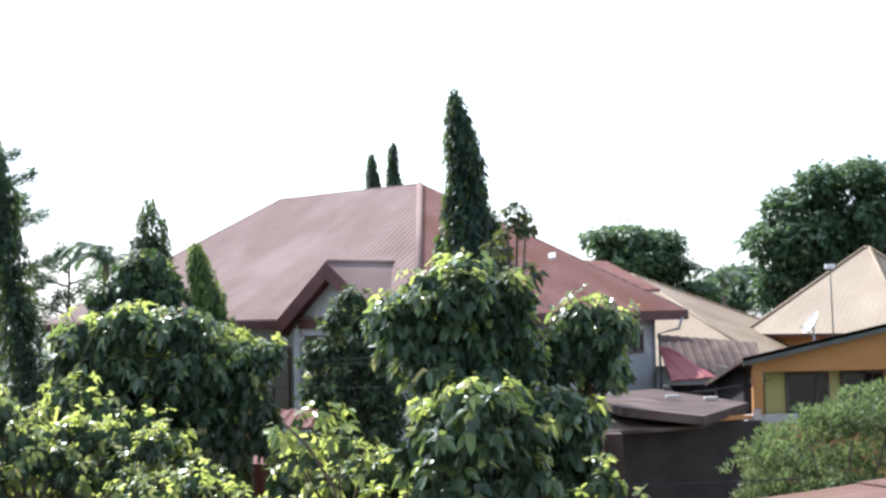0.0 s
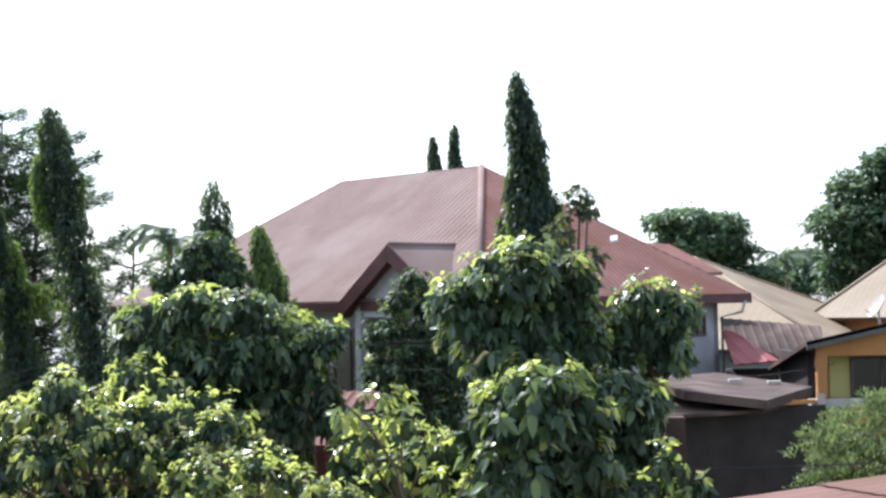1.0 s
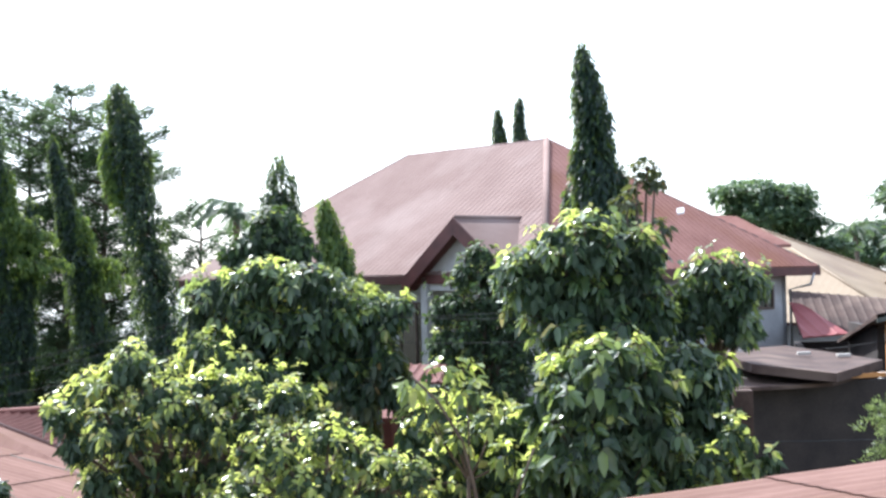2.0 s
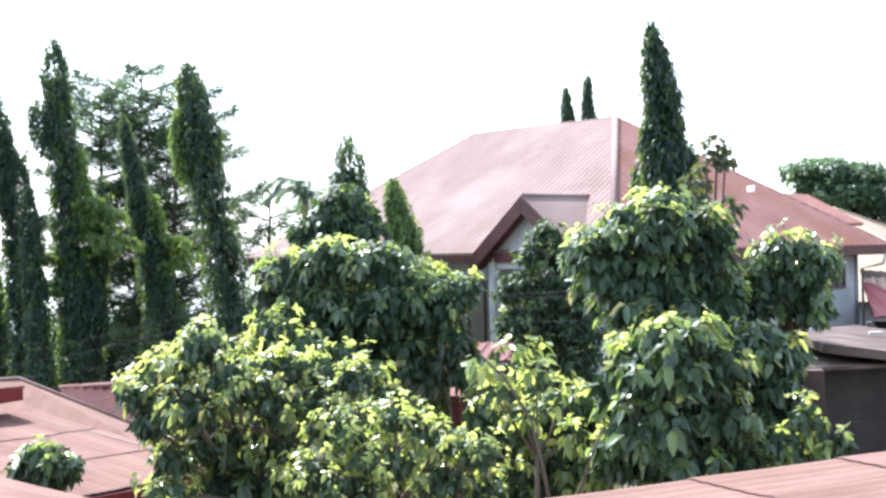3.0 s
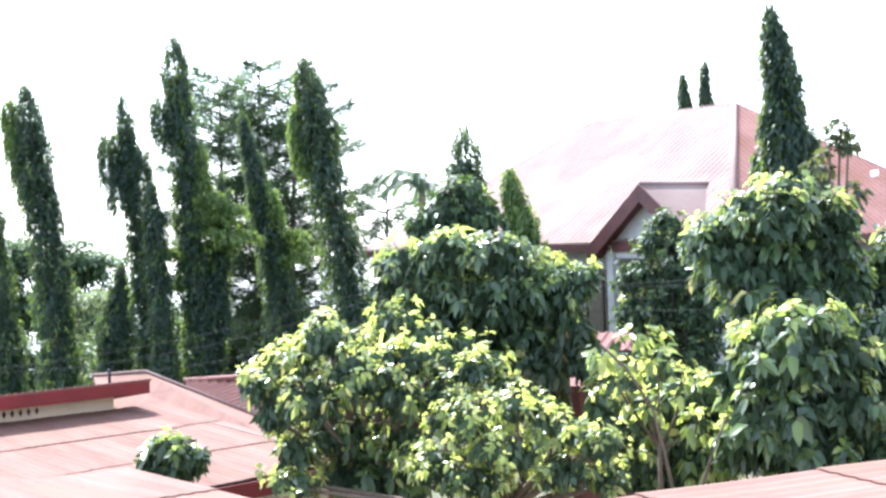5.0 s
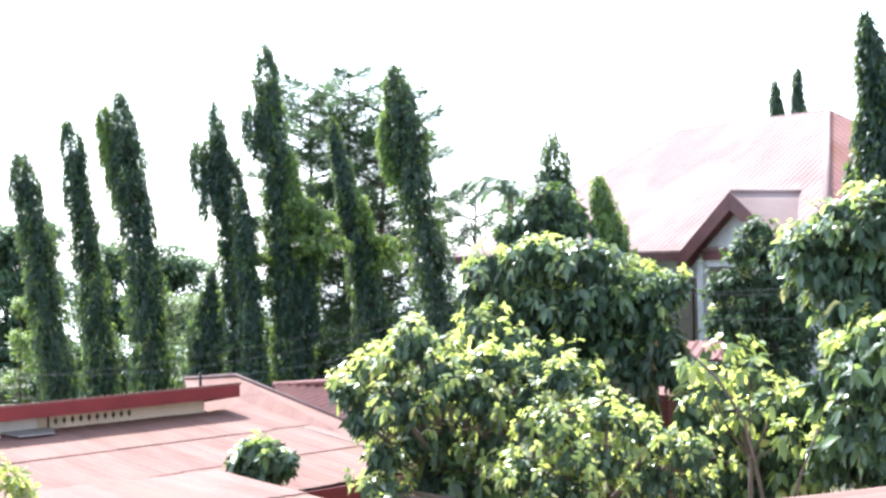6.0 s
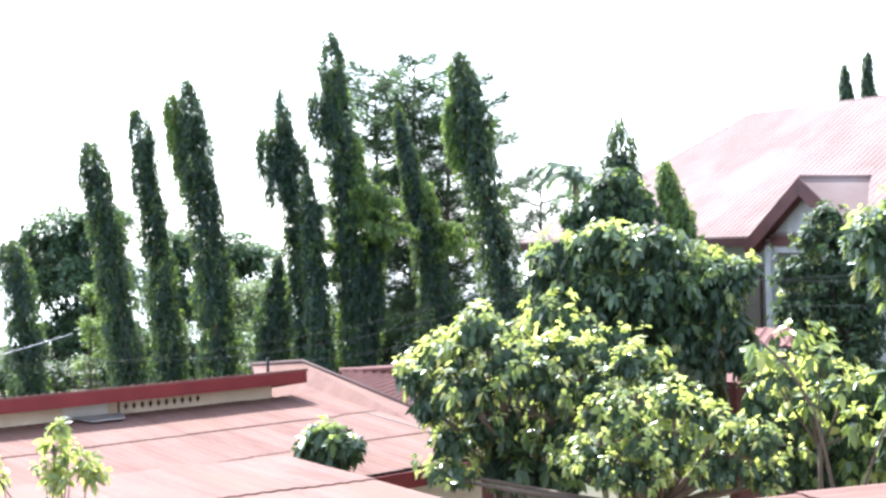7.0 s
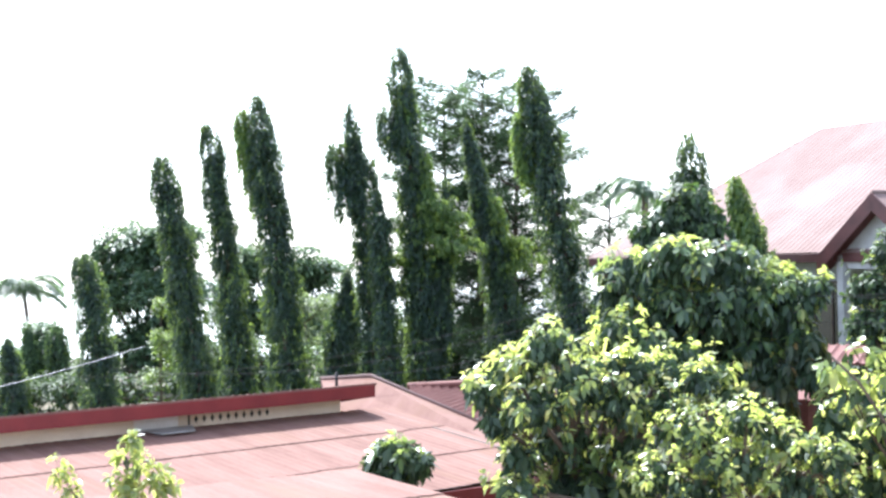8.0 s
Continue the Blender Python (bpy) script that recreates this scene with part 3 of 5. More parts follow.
# ---- the large hipped house ----
def big_house():
    z_e, z_r, w, run_len = 5.02, 9.28, 6.0, 19.1
    A, B = Vector((-0.7071, 0.7071, 0)), Vector((0.7071, 0.7071, 0))
    F = Vector((-0.74, 39.52, z_e))
    house = thing("house", "large grey house with a faded red hipped metal roof", "house", at=(F.x, F.y, ground_z(F.x, F.y)))
    house_at = Vector(house.location)
    o = F - house_at
    rise = z_r - z_e
    H = math.hypot(w, rise)
    upB, upA = (B * w + Vector((0, 0, rise))).normalized(), (A * w + Vector((0, 0, rise))).normalized()
    roof = ribbed("roof", o, A, upB, [(0, 0), (run_len, 0), (run_len - w, H), (w, H)], RED_ROOF, house, 0.24, 0.022, "faded pinkish red corrugated roof")
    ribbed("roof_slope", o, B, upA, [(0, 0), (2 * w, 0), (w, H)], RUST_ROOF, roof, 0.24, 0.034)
    back, left = o + B * 2 * w, o + A * run_len
    upb, upa = (-B * w + Vector((0, 0, rise))).normalized(), (-A * w + Vector((0, 0, rise))).normalized()
    ribbed("roof_slope", back, A, upb, [(0, 0), (run_len, 0), (run_len - w, H), (w, H)], RED_ROOF, roof, 0.24, 0.034)
    ribbed("roof_slope", left, B, upa, [(0, 0), (2 * w, 0), (w, H)], RED_ROOF, roof, 0.24, 0.034)
    up = Vector((0, 0, rise))
    r1, r2 = o + A * w + B * w + up, o + A * (run_len - w) + B * w + up
    for a, b in ((r1, r2), (o, r1), (left, r2), (back, r1), (back + A * run_len, r2)):
        rod("ridge_cap", [a - Vector((0, 0, 0.03)), b - Vector((0, 0, 0.02))], 0.1 if a == o else 0.045, RED_ROOF, roof, sides=8)
    far = back + A * run_len
    for a, b, n in ((o, left, -B), (o, back, -A), (back, far, B), (left, far, A)):
        board("fascia", a - Vector((0, 0, 0.03)), b - Vector((0, 0, 0.03)), n, 0.26, 0.03, MAROON, house)
    slab("soffit", [o - Vector((0, 0, 0.2)), back - Vector((0, 0, 0.2)), far - Vector((0, 0, 0.2)), left - Vector((0, 0, 0.2))], 0.05, MAROON, house)
    i = 0.75
    c = [o + A * i + B * i, o + A * i + B * (2 * w - i), o + A * (run_len - i) + B * (2 * w - i), o + A * (run_len - i) + B * i]
    zb = -house_at.z - 2.0
    for k in range(4):
        p, q = c[k], c[(k + 1) % 4]
        d = (q - p).normalized()
        n = Vector((d.y, -d.x, 0)) * -0.22
        bot = lambda u: Vector((u.x, u.y, zb))
        top = lambda u: Vector((u.x, u.y, z_e - 0.26 - house_at.z))
        hexa("wall", [bot(p), bot(q), bot(q + n), bot(p + n)], [top(p), top(q), top(q + n), top(p + n)], PLASTER, house)
    # gable over the porch
    s, half, drop, b0, b1 = 3.28, 2.35, 1.7, -0.32, 2.5
    zt = z_e + 1.57 - house_at.z
    P = lambda al, be, z: o * 1 + A * al + B * be + Vector((0, 0, z - o.z))
    rf, rb = P(s, b0, zt), P(s, b1, zt)
    for sg in (-1, 1):
        ef, eb = P(s + sg * half, b0, zt - drop), P(s + sg * half, -0.05, zt - drop)
        slab("gable_roof", [rf, rb, eb, ef] if sg > 0 else [rf, ef, eb, rb], 0.05, RED_ROOF, roof)
        d = Vector((0, 0, -0.5))
        g = -B * 0.04
        hexa("barge_board", [rf + d, ef + d, ef + d + g, rf + d + g], [rf, ef, ef + g, rf + g], MAROON, house, bevel=0.008)
        hexa("barge_soffit", [rf + d * 0.7, ef + d * 0.7, ef + d * 0.7 + B * 0.5, rf + d * 0.7 + B * 0.5], [rf + d * 0.5, ef + d * 0.5, ef + d * 0.5 + B * 0.5, rf + d * 0.5 + B * 0.5], MAROON, house)
        hexa("column", *[[P(s + sg * 1.75 + x, 0.1 + y, z) for x, y in ((-0.13, -0.13), (0.13, -0.13), (0.13, 0.13), (-0.13, 0.13))] for z in (zb, zt - drop + 0.05)], PLASTER, house, "grey rendered porch column", 0.015)
    rod("ridge_cap", [rf, rb], 0.07, RED_ROOF, roof, sides=8)
    tri = [P(s, 0.1, zt - 0.15), P(s - 1.95, 0.1, zt - 0.15 - drop * 0.89), P(s + 1.95, 0.1, zt - 0.15 - drop * 0.89)]
    tri2 = [v + B * 0.18 for v in tri]
    part("gable_wall", tri + tri2, [(0, 1, 2), (3, 5, 4), (0, 3, 4, 1), (1, 4, 5, 2), (2, 5, 3, 0)], PLASTER, house)
    hexa("lintel", *[[P(s - 1.95, 0.1, z), P(s + 1.95, 0.1, z), P(s + 1.95, 0.3, z), P(s - 1.95, 0.3, z)] for z in (zt - drop - 0.35, zt - drop + 0.05)], PLASTER, house)
    # porch opening and windows, set in the walls
    def window(al, z, wide, high, face):
        """face 0: the long front; 1: the short side."""
        q = (lambda x, y, zz: P(x, i - y, zz)) if face == 0 else (lambda x, y, zz: P(i - y, x, zz))
        fr = hexa("window", *[[q(al - wide / 2, 0.02, zz), q(al + wide / 2, 0.02, zz), q(al + wide / 2, -0.06, zz), q(al - wide / 2, -0.06, zz)] for zz in (z, z + high)], GLASS, house, "dark window")
        for x0, x1, z0, z1 in ((-wide / 2 - 0.07, wide / 2 + 0.07, -0.07, 0), (-wide / 2 - 0.07, wide / 2 + 0.07, high, high + 0.07), (-wide / 2 - 0.07, -wide / 2, 0, high), (wide / 2, wide / 2 + 0.07, 0, high), (-0.03, 0.03, 0, high)):
            hexa("frame", *[[q(al + x0, 0.06, zz), q(al + x1, 0.06, zz), q(al + x1, 0.0, zz), q(al + x0, 0.0, zz)] for zz in (z + z0, z + z1)], FRAME, fr)
    zz = z_e - house_at.z
    window(s, zz - 3.1, 2.4, 1.9, 0)
    window(6.3, zz - 2.9, 1.5, 2.0, 0)
    window(9.5, zz - 2.3, 1.4, 1.3, 0)
    window(14.5, zz - 2.3, 1.4, 1.3, 0)
    window(10.2, zz - 1.25, 0.6, 0.65, 1)
    window(5.0, zz - 2.0, 1.4, 1.3, 1)
    slab("roof_patch", [p - house_at for p in (Vector((3.07, 44.30, 6.79)), Vector((3.28, 44.30, 6.82)), Vector((3.27, 44.10, 6.68)), Vector((3.07, 44.10, 6.65)))], 0.05, WHITE, roof, "pale patch on the roof")
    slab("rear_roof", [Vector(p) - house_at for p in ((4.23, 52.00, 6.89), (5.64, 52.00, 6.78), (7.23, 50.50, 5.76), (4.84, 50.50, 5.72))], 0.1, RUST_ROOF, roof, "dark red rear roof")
    # gutter outlet and downpipe at the far corner of the short side
    g = back + Vector((0, 0, -0.22))
    e = c[1] + B * 0.08 - A * 0.1
    rod("downpipe", [g - B * 0.35 - A * 0.03, g - B * 0.5 + Vector((0, 0, -0.35)), Vector((e.x, e.y, g.z - 0.5)), Vector((e.x, e.y, zb))], 0.045, METAL, house, "galvanised downpipe")


big_house()


# ---- the low red-roofed house ----
SHEET_W, SHEET_L = 0.82, 1.75


def sheet_mesh():
    """One corrugated roofing sheet, thin, with a slightly curled lower edge."""
    n = 20
    verts, faces = [], []
    for k in range(n + 1):
        x = SHEET_W * 1.04 * k / n
        z = (0, 0.0045, 0.009, 0.0045)[k % 4]
        for y, dz in ((0, 0.0), (SHEET_L * 0.5, -0.004), (SHEET_L * 1.025, 0.003), (SHEET_L * 1.05, 0.004)):
            verts += [(x, y, z + dz), (x, y, z + dz - 0.004)]
    for k in range(n):
        b, c = 8 * k, 8 * k + 8
        faces += [(b, c, c + 2, b + 2), (b + 2, c + 2, c + 4, b + 4), (b, b + 1, c + 1, c), (b + 4, c + 4, c + 6, b + 6), (b + 6, c + 6, c + 7, b + 7)]
    me = bpy.data.meshes.new("roof_sheet")
    me.from_pydata(verts, [], faces)
    me.materials.append(PINK_ROOF)
    me.materials.append(LAP_GRIME)
    me.polygons.foreach_set("material_index", [0, 0, 0, 1, 1] * n)
    return me


SHEET = sheet_mesh()


def sheet_roof(parent, origin, across, down, cols, rows, rng, slack=0.012):
    """Rows of lapped sheets from the top edge at origin: across along the top edge, down the slope."""
    a, d = Vector(across).normalized(), Vector(down).normalized()
    n = a.cross(d)
    if n.z < 0:
        n = -n
    right = a.cross(d).dot(n) > 0
    for r in range(rows):
        for c in range(cols):
            ob = new("roof_sheet", SHEET)
            x, y = (a, d) if right else (a, d)
            o = Vector(origin) + a * (SHEET_W * c) + d * (SHEET_L * r + rng.uniform(-slack, slack)) + n * (0.007 * (rows - r) + 0.004 * (c % 2) + rng.uniform(0, 0.004))
            tilt = rng.uniform(-0.002, 0.002)
            y2 = (d + n * (0.003 + tilt)).normalized()
            m = Matrix((x, y2, n)).transposed().to_4x4()
            ob.matrix_local = Matrix.Translation(o) @ m
            ob.parent = parent


def low_house():
    rng = random.Random(4)
    E, Q, Z = Vector((0.485, 0.875, 0)), Vector((0.875, -0.485, 0)), Vector((0, 0, 1))
    O = Vector((-11.24, 26.0, 0))
    house = thing("house", "low cream house with red fascia and sun-bleached red sheet roofs", "house", at=(O.x, O.y, 0))
    L = lambda e, q, z: E * e + Q * q + Z * z
    box = lambda name, e0, e1, q0, q1, z0, z1, mat, label="", bevel=0.0: hexa(name, [L(e0, q0, z0), L(e1, q0, z0), L(e1, q1, z0), L(e0, q1, z0)], [L(e0, q0, z1), L(e1, q0, z1), L(e1, q1, z1), L(e0, q1, z1)], mat, house, label, bevel)
    # upper block
    box("wall", -16, -0.5, -0.62, -0.4, -1.0, 2.52, CREAM, "cream painted wall with a row of vent holes")
    box("wall", -16, -15.78, -8, -0.62, -1.0, 1.5, CREAM)
    box("wall", -0.72, -0.5, -8, -0.62, -1.0, 1.5, CREAM)
    box("wall", -16, -0.5, -8, -7.8, -1.0, 1.5, CREAM)
    fascia = board("fascia", L(-16.4, 0, 2.74), L(0, 0, 2.74), Q, 0.24, 0.035, RED_PAINT, house, "glossy red fascia board", 0.006)
    board("fascia", L(0, 0, 2.74), L(0, -8.4, 1.5), E, 0.24, 0.035, RED_PAINT, house)
    box("soffit", -16.4, -0.02, -0.6, -0.01, 2.5, 2.53, CREAM)
    up = (Q * -4.2 - Z * 0.62).normalized()
    roof = ribbed("upper_roof", L(-16.4, 0.03, 2.76), E, up, [(0, 0), (16.45, 0), (16.45, 8.4), (0, 8.4)], PINK_ROOF, house, 0.076 * 2, 0.008, "bleached red corrugated sheets")
    foot, head = (Vector(p) - Vector((O.x, O.y, 0)) for p in ((-12.29, 26.60, 2.50), (-12.28, 26.60, 2.91)))
    rod("vent_pipe", [foot, head], 0.03, DARK, house, "dark vent pipe")
    # vent holes in the wall under the fascia
    for k in range(10):
        e = -2.15 - 0.165 * k
        hexa("vent_hole", *[[L(e, q, 2.3), L(e + 0.04, q, 2.37), L(e, q, 2.44), L(e - 0.04, q, 2.37)] for q in (-0.41, -0.393)], DARK, house, "dark diamond vent hole")
    box("crack", -3.8, -3.76, -0.41, -0.394, 2.18, 2.5, DARK, "dark joint in the wall")
    box("patch", -4.85, -4.0, -0.41, -0.39, 2.22, 2.5, CONCRETE, "bare cement patch in the wall")
    slab("loose_sheet", [L(-4.75, -0.3, 2.29), L(-3.8, -0.25, 2.29), L(-3.95, 0.1, 2.24), L(-4.6, 0.1, 2.24)], 0.02, METAL, house, "loose grey metal sheet on the roof")
    # lower roof of lapped sheets
    down = (Q * 1.0 - Z * 0.129).normalized()
    low = slab("lower_roof", [L(-16, -0.4, 2.19), L(0.2, -0.4, 2.19), L(0.2, 4.8, 1.52), L(-16, 4.8, 1.52)], 0.06, BROWN_ROOF, house, "lower roof of lapped pink-red sheets")
    sheet_roof(low, L(-15.9, -0.4, 2.21), E, down, 20, 3, rng)
    board("fascia", L(-16, 4.92, 1.5), L(0.25, 4.92, 1.5), Q, 0.26, 0.035, RED_PAINT, house, "glossy red fascia board")
    board("verge", L(0.22, -0.4, 2.24), L(0.22, 4.9, 1.575), E, 0.06, 0.02, GREYBOARD, house, "dark verge strip")
    box("wall", -15.8, 0.0, 4.3, 4.5, -1.0, 1.46, CREAM)
    box("wall", -0.22, 0.0, -0.6, 4.3, -1.0, 1.46, CREAM)
    # wing roof behind the lower roof
    wing = part("wing_roof", [*(Vector(p) - Vector((O.x, O.y, 0)) for p in ((-13.51, 28.50, 2.62), (-12.26, 28.20, 2.70), (-9.22, 27.20, 1.75), (-8.30, 24.90, 1.70), (-12.57, 26.90, 2.18))), *(Vector(p) - Vector((O.x, O.y, 0.12)) for p in ((-13.51, 28.50, 2.62), (-12.26, 28.20, 2.70), (-9.22, 27.20, 1.75), (-8.30, 24.90, 1.70), (-12.57, 26.90, 2.18)))], [(4, 3, 2, 1, 0), (5, 6, 7, 8, 9), (0, 1, 6, 5), (1, 2, 7, 6), (2, 3, 8, 7), (3, 4, 9, 8), (4, 0, 5, 9)], PINK_ROOF, house, "pale pink sheet roof of the wing")
    c = [Vector(p) - Vector((O.x, O.y, 0)) for p in ((-13.51, 28.50, 2.63), (-12.24, 28.20, 2.72), (-9.18, 27.20, 1.77))]
    rod("ridge_cap", [p + Z * 0.01 for p in c], 0.03, RED_ROOF, wing, sides=8)
    box("wall", -0.5, 2.2, -1.2, 2.4, -1.0, 1.7, CREAM)


low_house()


def near_roof(label, o, e, q, cols, rows, fall, seed, turned=False):
    """A neighbouring single-storey house seen only by its sheet roof. o: its high far corner; e: along the top edge; q: down the slope."""
    rng = random.Random(seed)
    o, e, q = Vector(o), Vector((*e, 0)).normalized(), Vector((*q, 0)).normalized()
    house = thing("house", label, "house", at=(o.x, o.y, 0))
    z = Vector((0, 0, 1))
    top = z * o.z
    d = (q - z * fall).normalized()
    w, h = cols * SHEET_W, rows * SHEET_L
    c = [top, top + e * w, top + e * w + d * h, top + d * h]
    roof = slab("roof", [p - z * 0.03 for p in c], 0.05, BROWN_ROOF, house, "sun-bleached pink-red sheet roof")
    if turned:
        sheet_roof(roof, top, d, e, math.ceil(h / SHEET_W), math.ceil(w / SHEET_L), rng, 0.03)
    else:
        sheet_roof(roof, top, e, d, cols, rows, rng, 0.03)
    for a, b in ((c[0], c[1]), (c[1], c[2]), (c[2], c[3]), (c[3], c[0])):
        s = (b - a).normalized()
        n = s.cross(z)
        if n.dot((a + b) / 2 - (c[0] + c[2]) / 2) < 0:
            n = -n
        hexa("fascia", [a - z * 0.26, b - z * 0.26, b - z * 0.26 + n * 0.03, a - z * 0.26 + n * 0.03], [a - z * 0.04, b - z * 0.04, b - z * 0.04 + n * 0.03, a - z * 0.04 + n * 0.03], RED_PAINT, house)
    inset = [p.lerp((c[0] + c[2]) / 2, 0.1) for p in c]
    for k in range(4):
        a, b = inset[k], inset[(k + 1) % 4]
        n = (b - a).cross(z).normalized() * 0.2
        hexa("wall", [Vector((p.x, p.y, -0.1)) for p in (a, b, b + n, a + n)], [p - z * 0.1 for p in (a, b, b + n, a + n)], CREAM, house)


near_roof("low house with a sun-bleached pink-red sheet roof beside trees", (-6.78, 15.00, 2.74), (-0.61, -0.79), (0.79, -0.61), 12, 3, 0.03, 7)
near_roof("low house with a dull red sheet roof below the camera", (5.6, 16.95, 3.12), (-0.751, -0.66), (0.66, -0.751), 12, 4, 0.05, 8, True)


# ---- houses to the side ----
def ribbed_quad(name, a, b, c, d, mat, parent, base, pitch=0.25, depth=0.03, label=""):
    """A ribbed slope from lower corners a, b and upper corners c (over b), d (over a)."""
    a, b, c, d = (Vector(p) - base for p in (a, b, c, d))
    s = (b - a).normalized()
    u = (d - a) - s * (d - a).dot(s)
    u.normalize()
    f2 = lambda p: ((p - a).dot(s), (p - a).dot(u))
    return ribbed(name, a, s, u, [f2(a), f2(b), f2(c), f2(d)], mat, parent, pitch, depth, label)


def walls(house, base, pts, top, low, mat):
    pts = [Vector(p) - base for p in pts]
    for k in range(len(pts)):
        p, q = pts[k], pts[(k + 1) % len(pts)]
        n = (q - p).cross(Vector((0, 0, 1))).normalized() * 0.2
        hexa("wall", [Vector((v.x, v.y, low - base.z)) for v in (p, q, q + n, p + n)], [Vector((v.x, v.y, top - base.z)) for v in (p, q, q + n, p + n)], mat, house)


def hip_house(label, corner, along, into, length, depth, eave, ridge, mat, wall_mat, pitch=0.25):
    """A house with a hipped roof; corner: its nearest eave corner in plan."""
    a, b = Vector((*along, 0)).normalized(), Vector((*into, 0)).normalized()
    base = Vector((corner[0], corner[1], ground_z(*corner)))
    house = thing("house", label, "house", at=base)
    o = Vector((0, 0, eave - base.z))
    w, rise = depth / 2, ridge - eave
    l = max(length, depth + 0.05)
    H = math.hypot(w, rise)
    z = Vector((0, 0, rise))
    roof = ribbed("roof", o, a, b * w + z, [(0, 0), (l, 0), (l - w, H), (w, H)], mat, house, pitch, 0.004)
    ribbed("roof_slope", o, b, a * w + z, [(0, 0), (depth, 0), (w, H)], mat, roof, pitch, 0.004)
    ribbed("roof_slope", o + a * l, b, -a * w + z, [(0, 0), (depth, 0), (w, H)], mat, roof, pitch, 0.004)
    ribbed("roof_slope", o + b * depth, a, -b * w + z, [(0, 0), (l, 0), (l - w, H), (w, H)], mat, roof, pitch, 0.004)
    r1, r2 = o + a * w + b * w + z, o + a * (l - w) + b * w + z
    for p, q in ((r1, r2), (o, r1), (o + a * l, r2), (o + b * depth, r1)):
        rod("ridge_cap", [p, q], 0.07, mat, roof, sides=6)
    c = [o + a * 0.6 + b * 0.6, o + a * (l - 0.6) + b * 0.6, o + a * (l - 0.6) + b * (depth - 0.6), o + a * 0.6 + b * (depth - 0.6)]
    walls(house, Vector(), [Vector(p) for p in c], eave - base.z - 0.08, -0.3, wall_mat)
    slab("soffit", [o - Vector((0, 0, 0.06)), o + b * depth - Vector((0, 0, 0.06)), o + a * l + b * depth - Vector((0, 0, 0.06)), o + a * l - Vector((0, 0, 0.06))], 0.05, MAROON, house)
    return house


# tan-roofed houses further back
hip_house("house with a broad tan sheet hip roof", (11.29, 52.04), (-0.905, 0.425), (0.425, 0.905), 18.7, 15.0, 3.05, 6.55, TAN_ROOF, PLASTER, 0.3)
hip_house("house with a steep tan sheet hip roof", (17.0, 54.96), (-0.7071, 0.7071), (0.7071, 0.7071), 7.3, 7.1, 4.02, 7.38, TAN_ROOF, ORANGE)


def brown_annex():
    base = Vector((7.5, 45.0, ground_z(7.5, 45)))
    house = thing("annex", "small annex with rusty brown roof and red sheet porch roof", "house", at=base)
    ribbed_quad("roof", (6.91, 47.00, 2.93), (9.83, 47.00, 2.94), (10.18, 49.50, 3.28), (7.02, 50.00, 4.23), BROWN_ROOF, house, base, 0.3, 0.03, "rusty brown sheet roof")
    ribbed_quad("porch_roof", (6.72, 45.00, 2.91), (8.14, 45.50, 2.99), (6.98, 47.20, 3.68), (6.66, 47.20, 3.92), BRIGHT_RED, house, base, 0.45, 0.035, "bright red ribbed porch roof")
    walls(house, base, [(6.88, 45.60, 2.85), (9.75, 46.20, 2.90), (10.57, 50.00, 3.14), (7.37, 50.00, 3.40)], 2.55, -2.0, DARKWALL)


brown_annex()


def shed():
    base = Vector((5.5, 35.0, ground_z(5.5, 35)))
    house = thing("shed", "dark shed under weathered grey-brown sheet roofs", "shed", at=base)
    up = [(3.59, 39.72, 2.85), (5.76, 41.86, 2.85), (7.05, 35.28, 2.82), (5.55, 32.66, 2.71), (3.84, 33.30, 2.90)]
    slab("upper_roof", [Vector(p) - base for p in up], 0.2, BROWN_ROOF, house, "weathered brown sheet roof")
    lo = [(3.55, 37.12, 2.50), (6.83, 35.67, 2.50), (5.59, 33.41, 2.45), (3.28, 32.25, 2.45)]
    slab("lower_roof", [Vector(p) - base for p in lo], 0.08, BROWN_ROOF, house, "weathered brown sheet roof")
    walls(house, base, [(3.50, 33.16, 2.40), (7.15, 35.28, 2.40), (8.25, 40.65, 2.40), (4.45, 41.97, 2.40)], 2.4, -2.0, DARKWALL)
    a, b = Vector((5.83, 33.89, 2.60)) - base, Vector((6.91, 34.32, 2.60)) - base
    board("beam", a, b, (0, -1, 0), 0.1, 0.06, ORANGE, house, "orange painted beam")
    p = Vector((3.37, 31.00, 2.52)) - base
    hexa("post", *[[Vector((p.x + x, p.y + y, z)) for x, y in ((-0.2, -0.2), (0.2, -0.2), (0.2, 0.2), (-0.2, 0.2))] for z in (-0.6, p.z)], BROWN_ROOF, house, "stained mud-brown pillar", 0.02)
    for k, (x, y) in enumerate(((0.2, 0.3), (0.55, 0.5), (0.75, 0.4))):
        q = Vector(up[0]).lerp(Vector(up[2]), x) - base + Vector((0.1 * k, 0.3 * y, 0.01))
        hexa("brick", *[[q + Vector((i * 0.16, j * 0.1, z)) for i, j in ((-1, -1), (1, -1), (1, 1), (-1, 1))] for z in (0, 0.07)], CONCRETE, house, "loose block on the roof", 0.01)


shed()


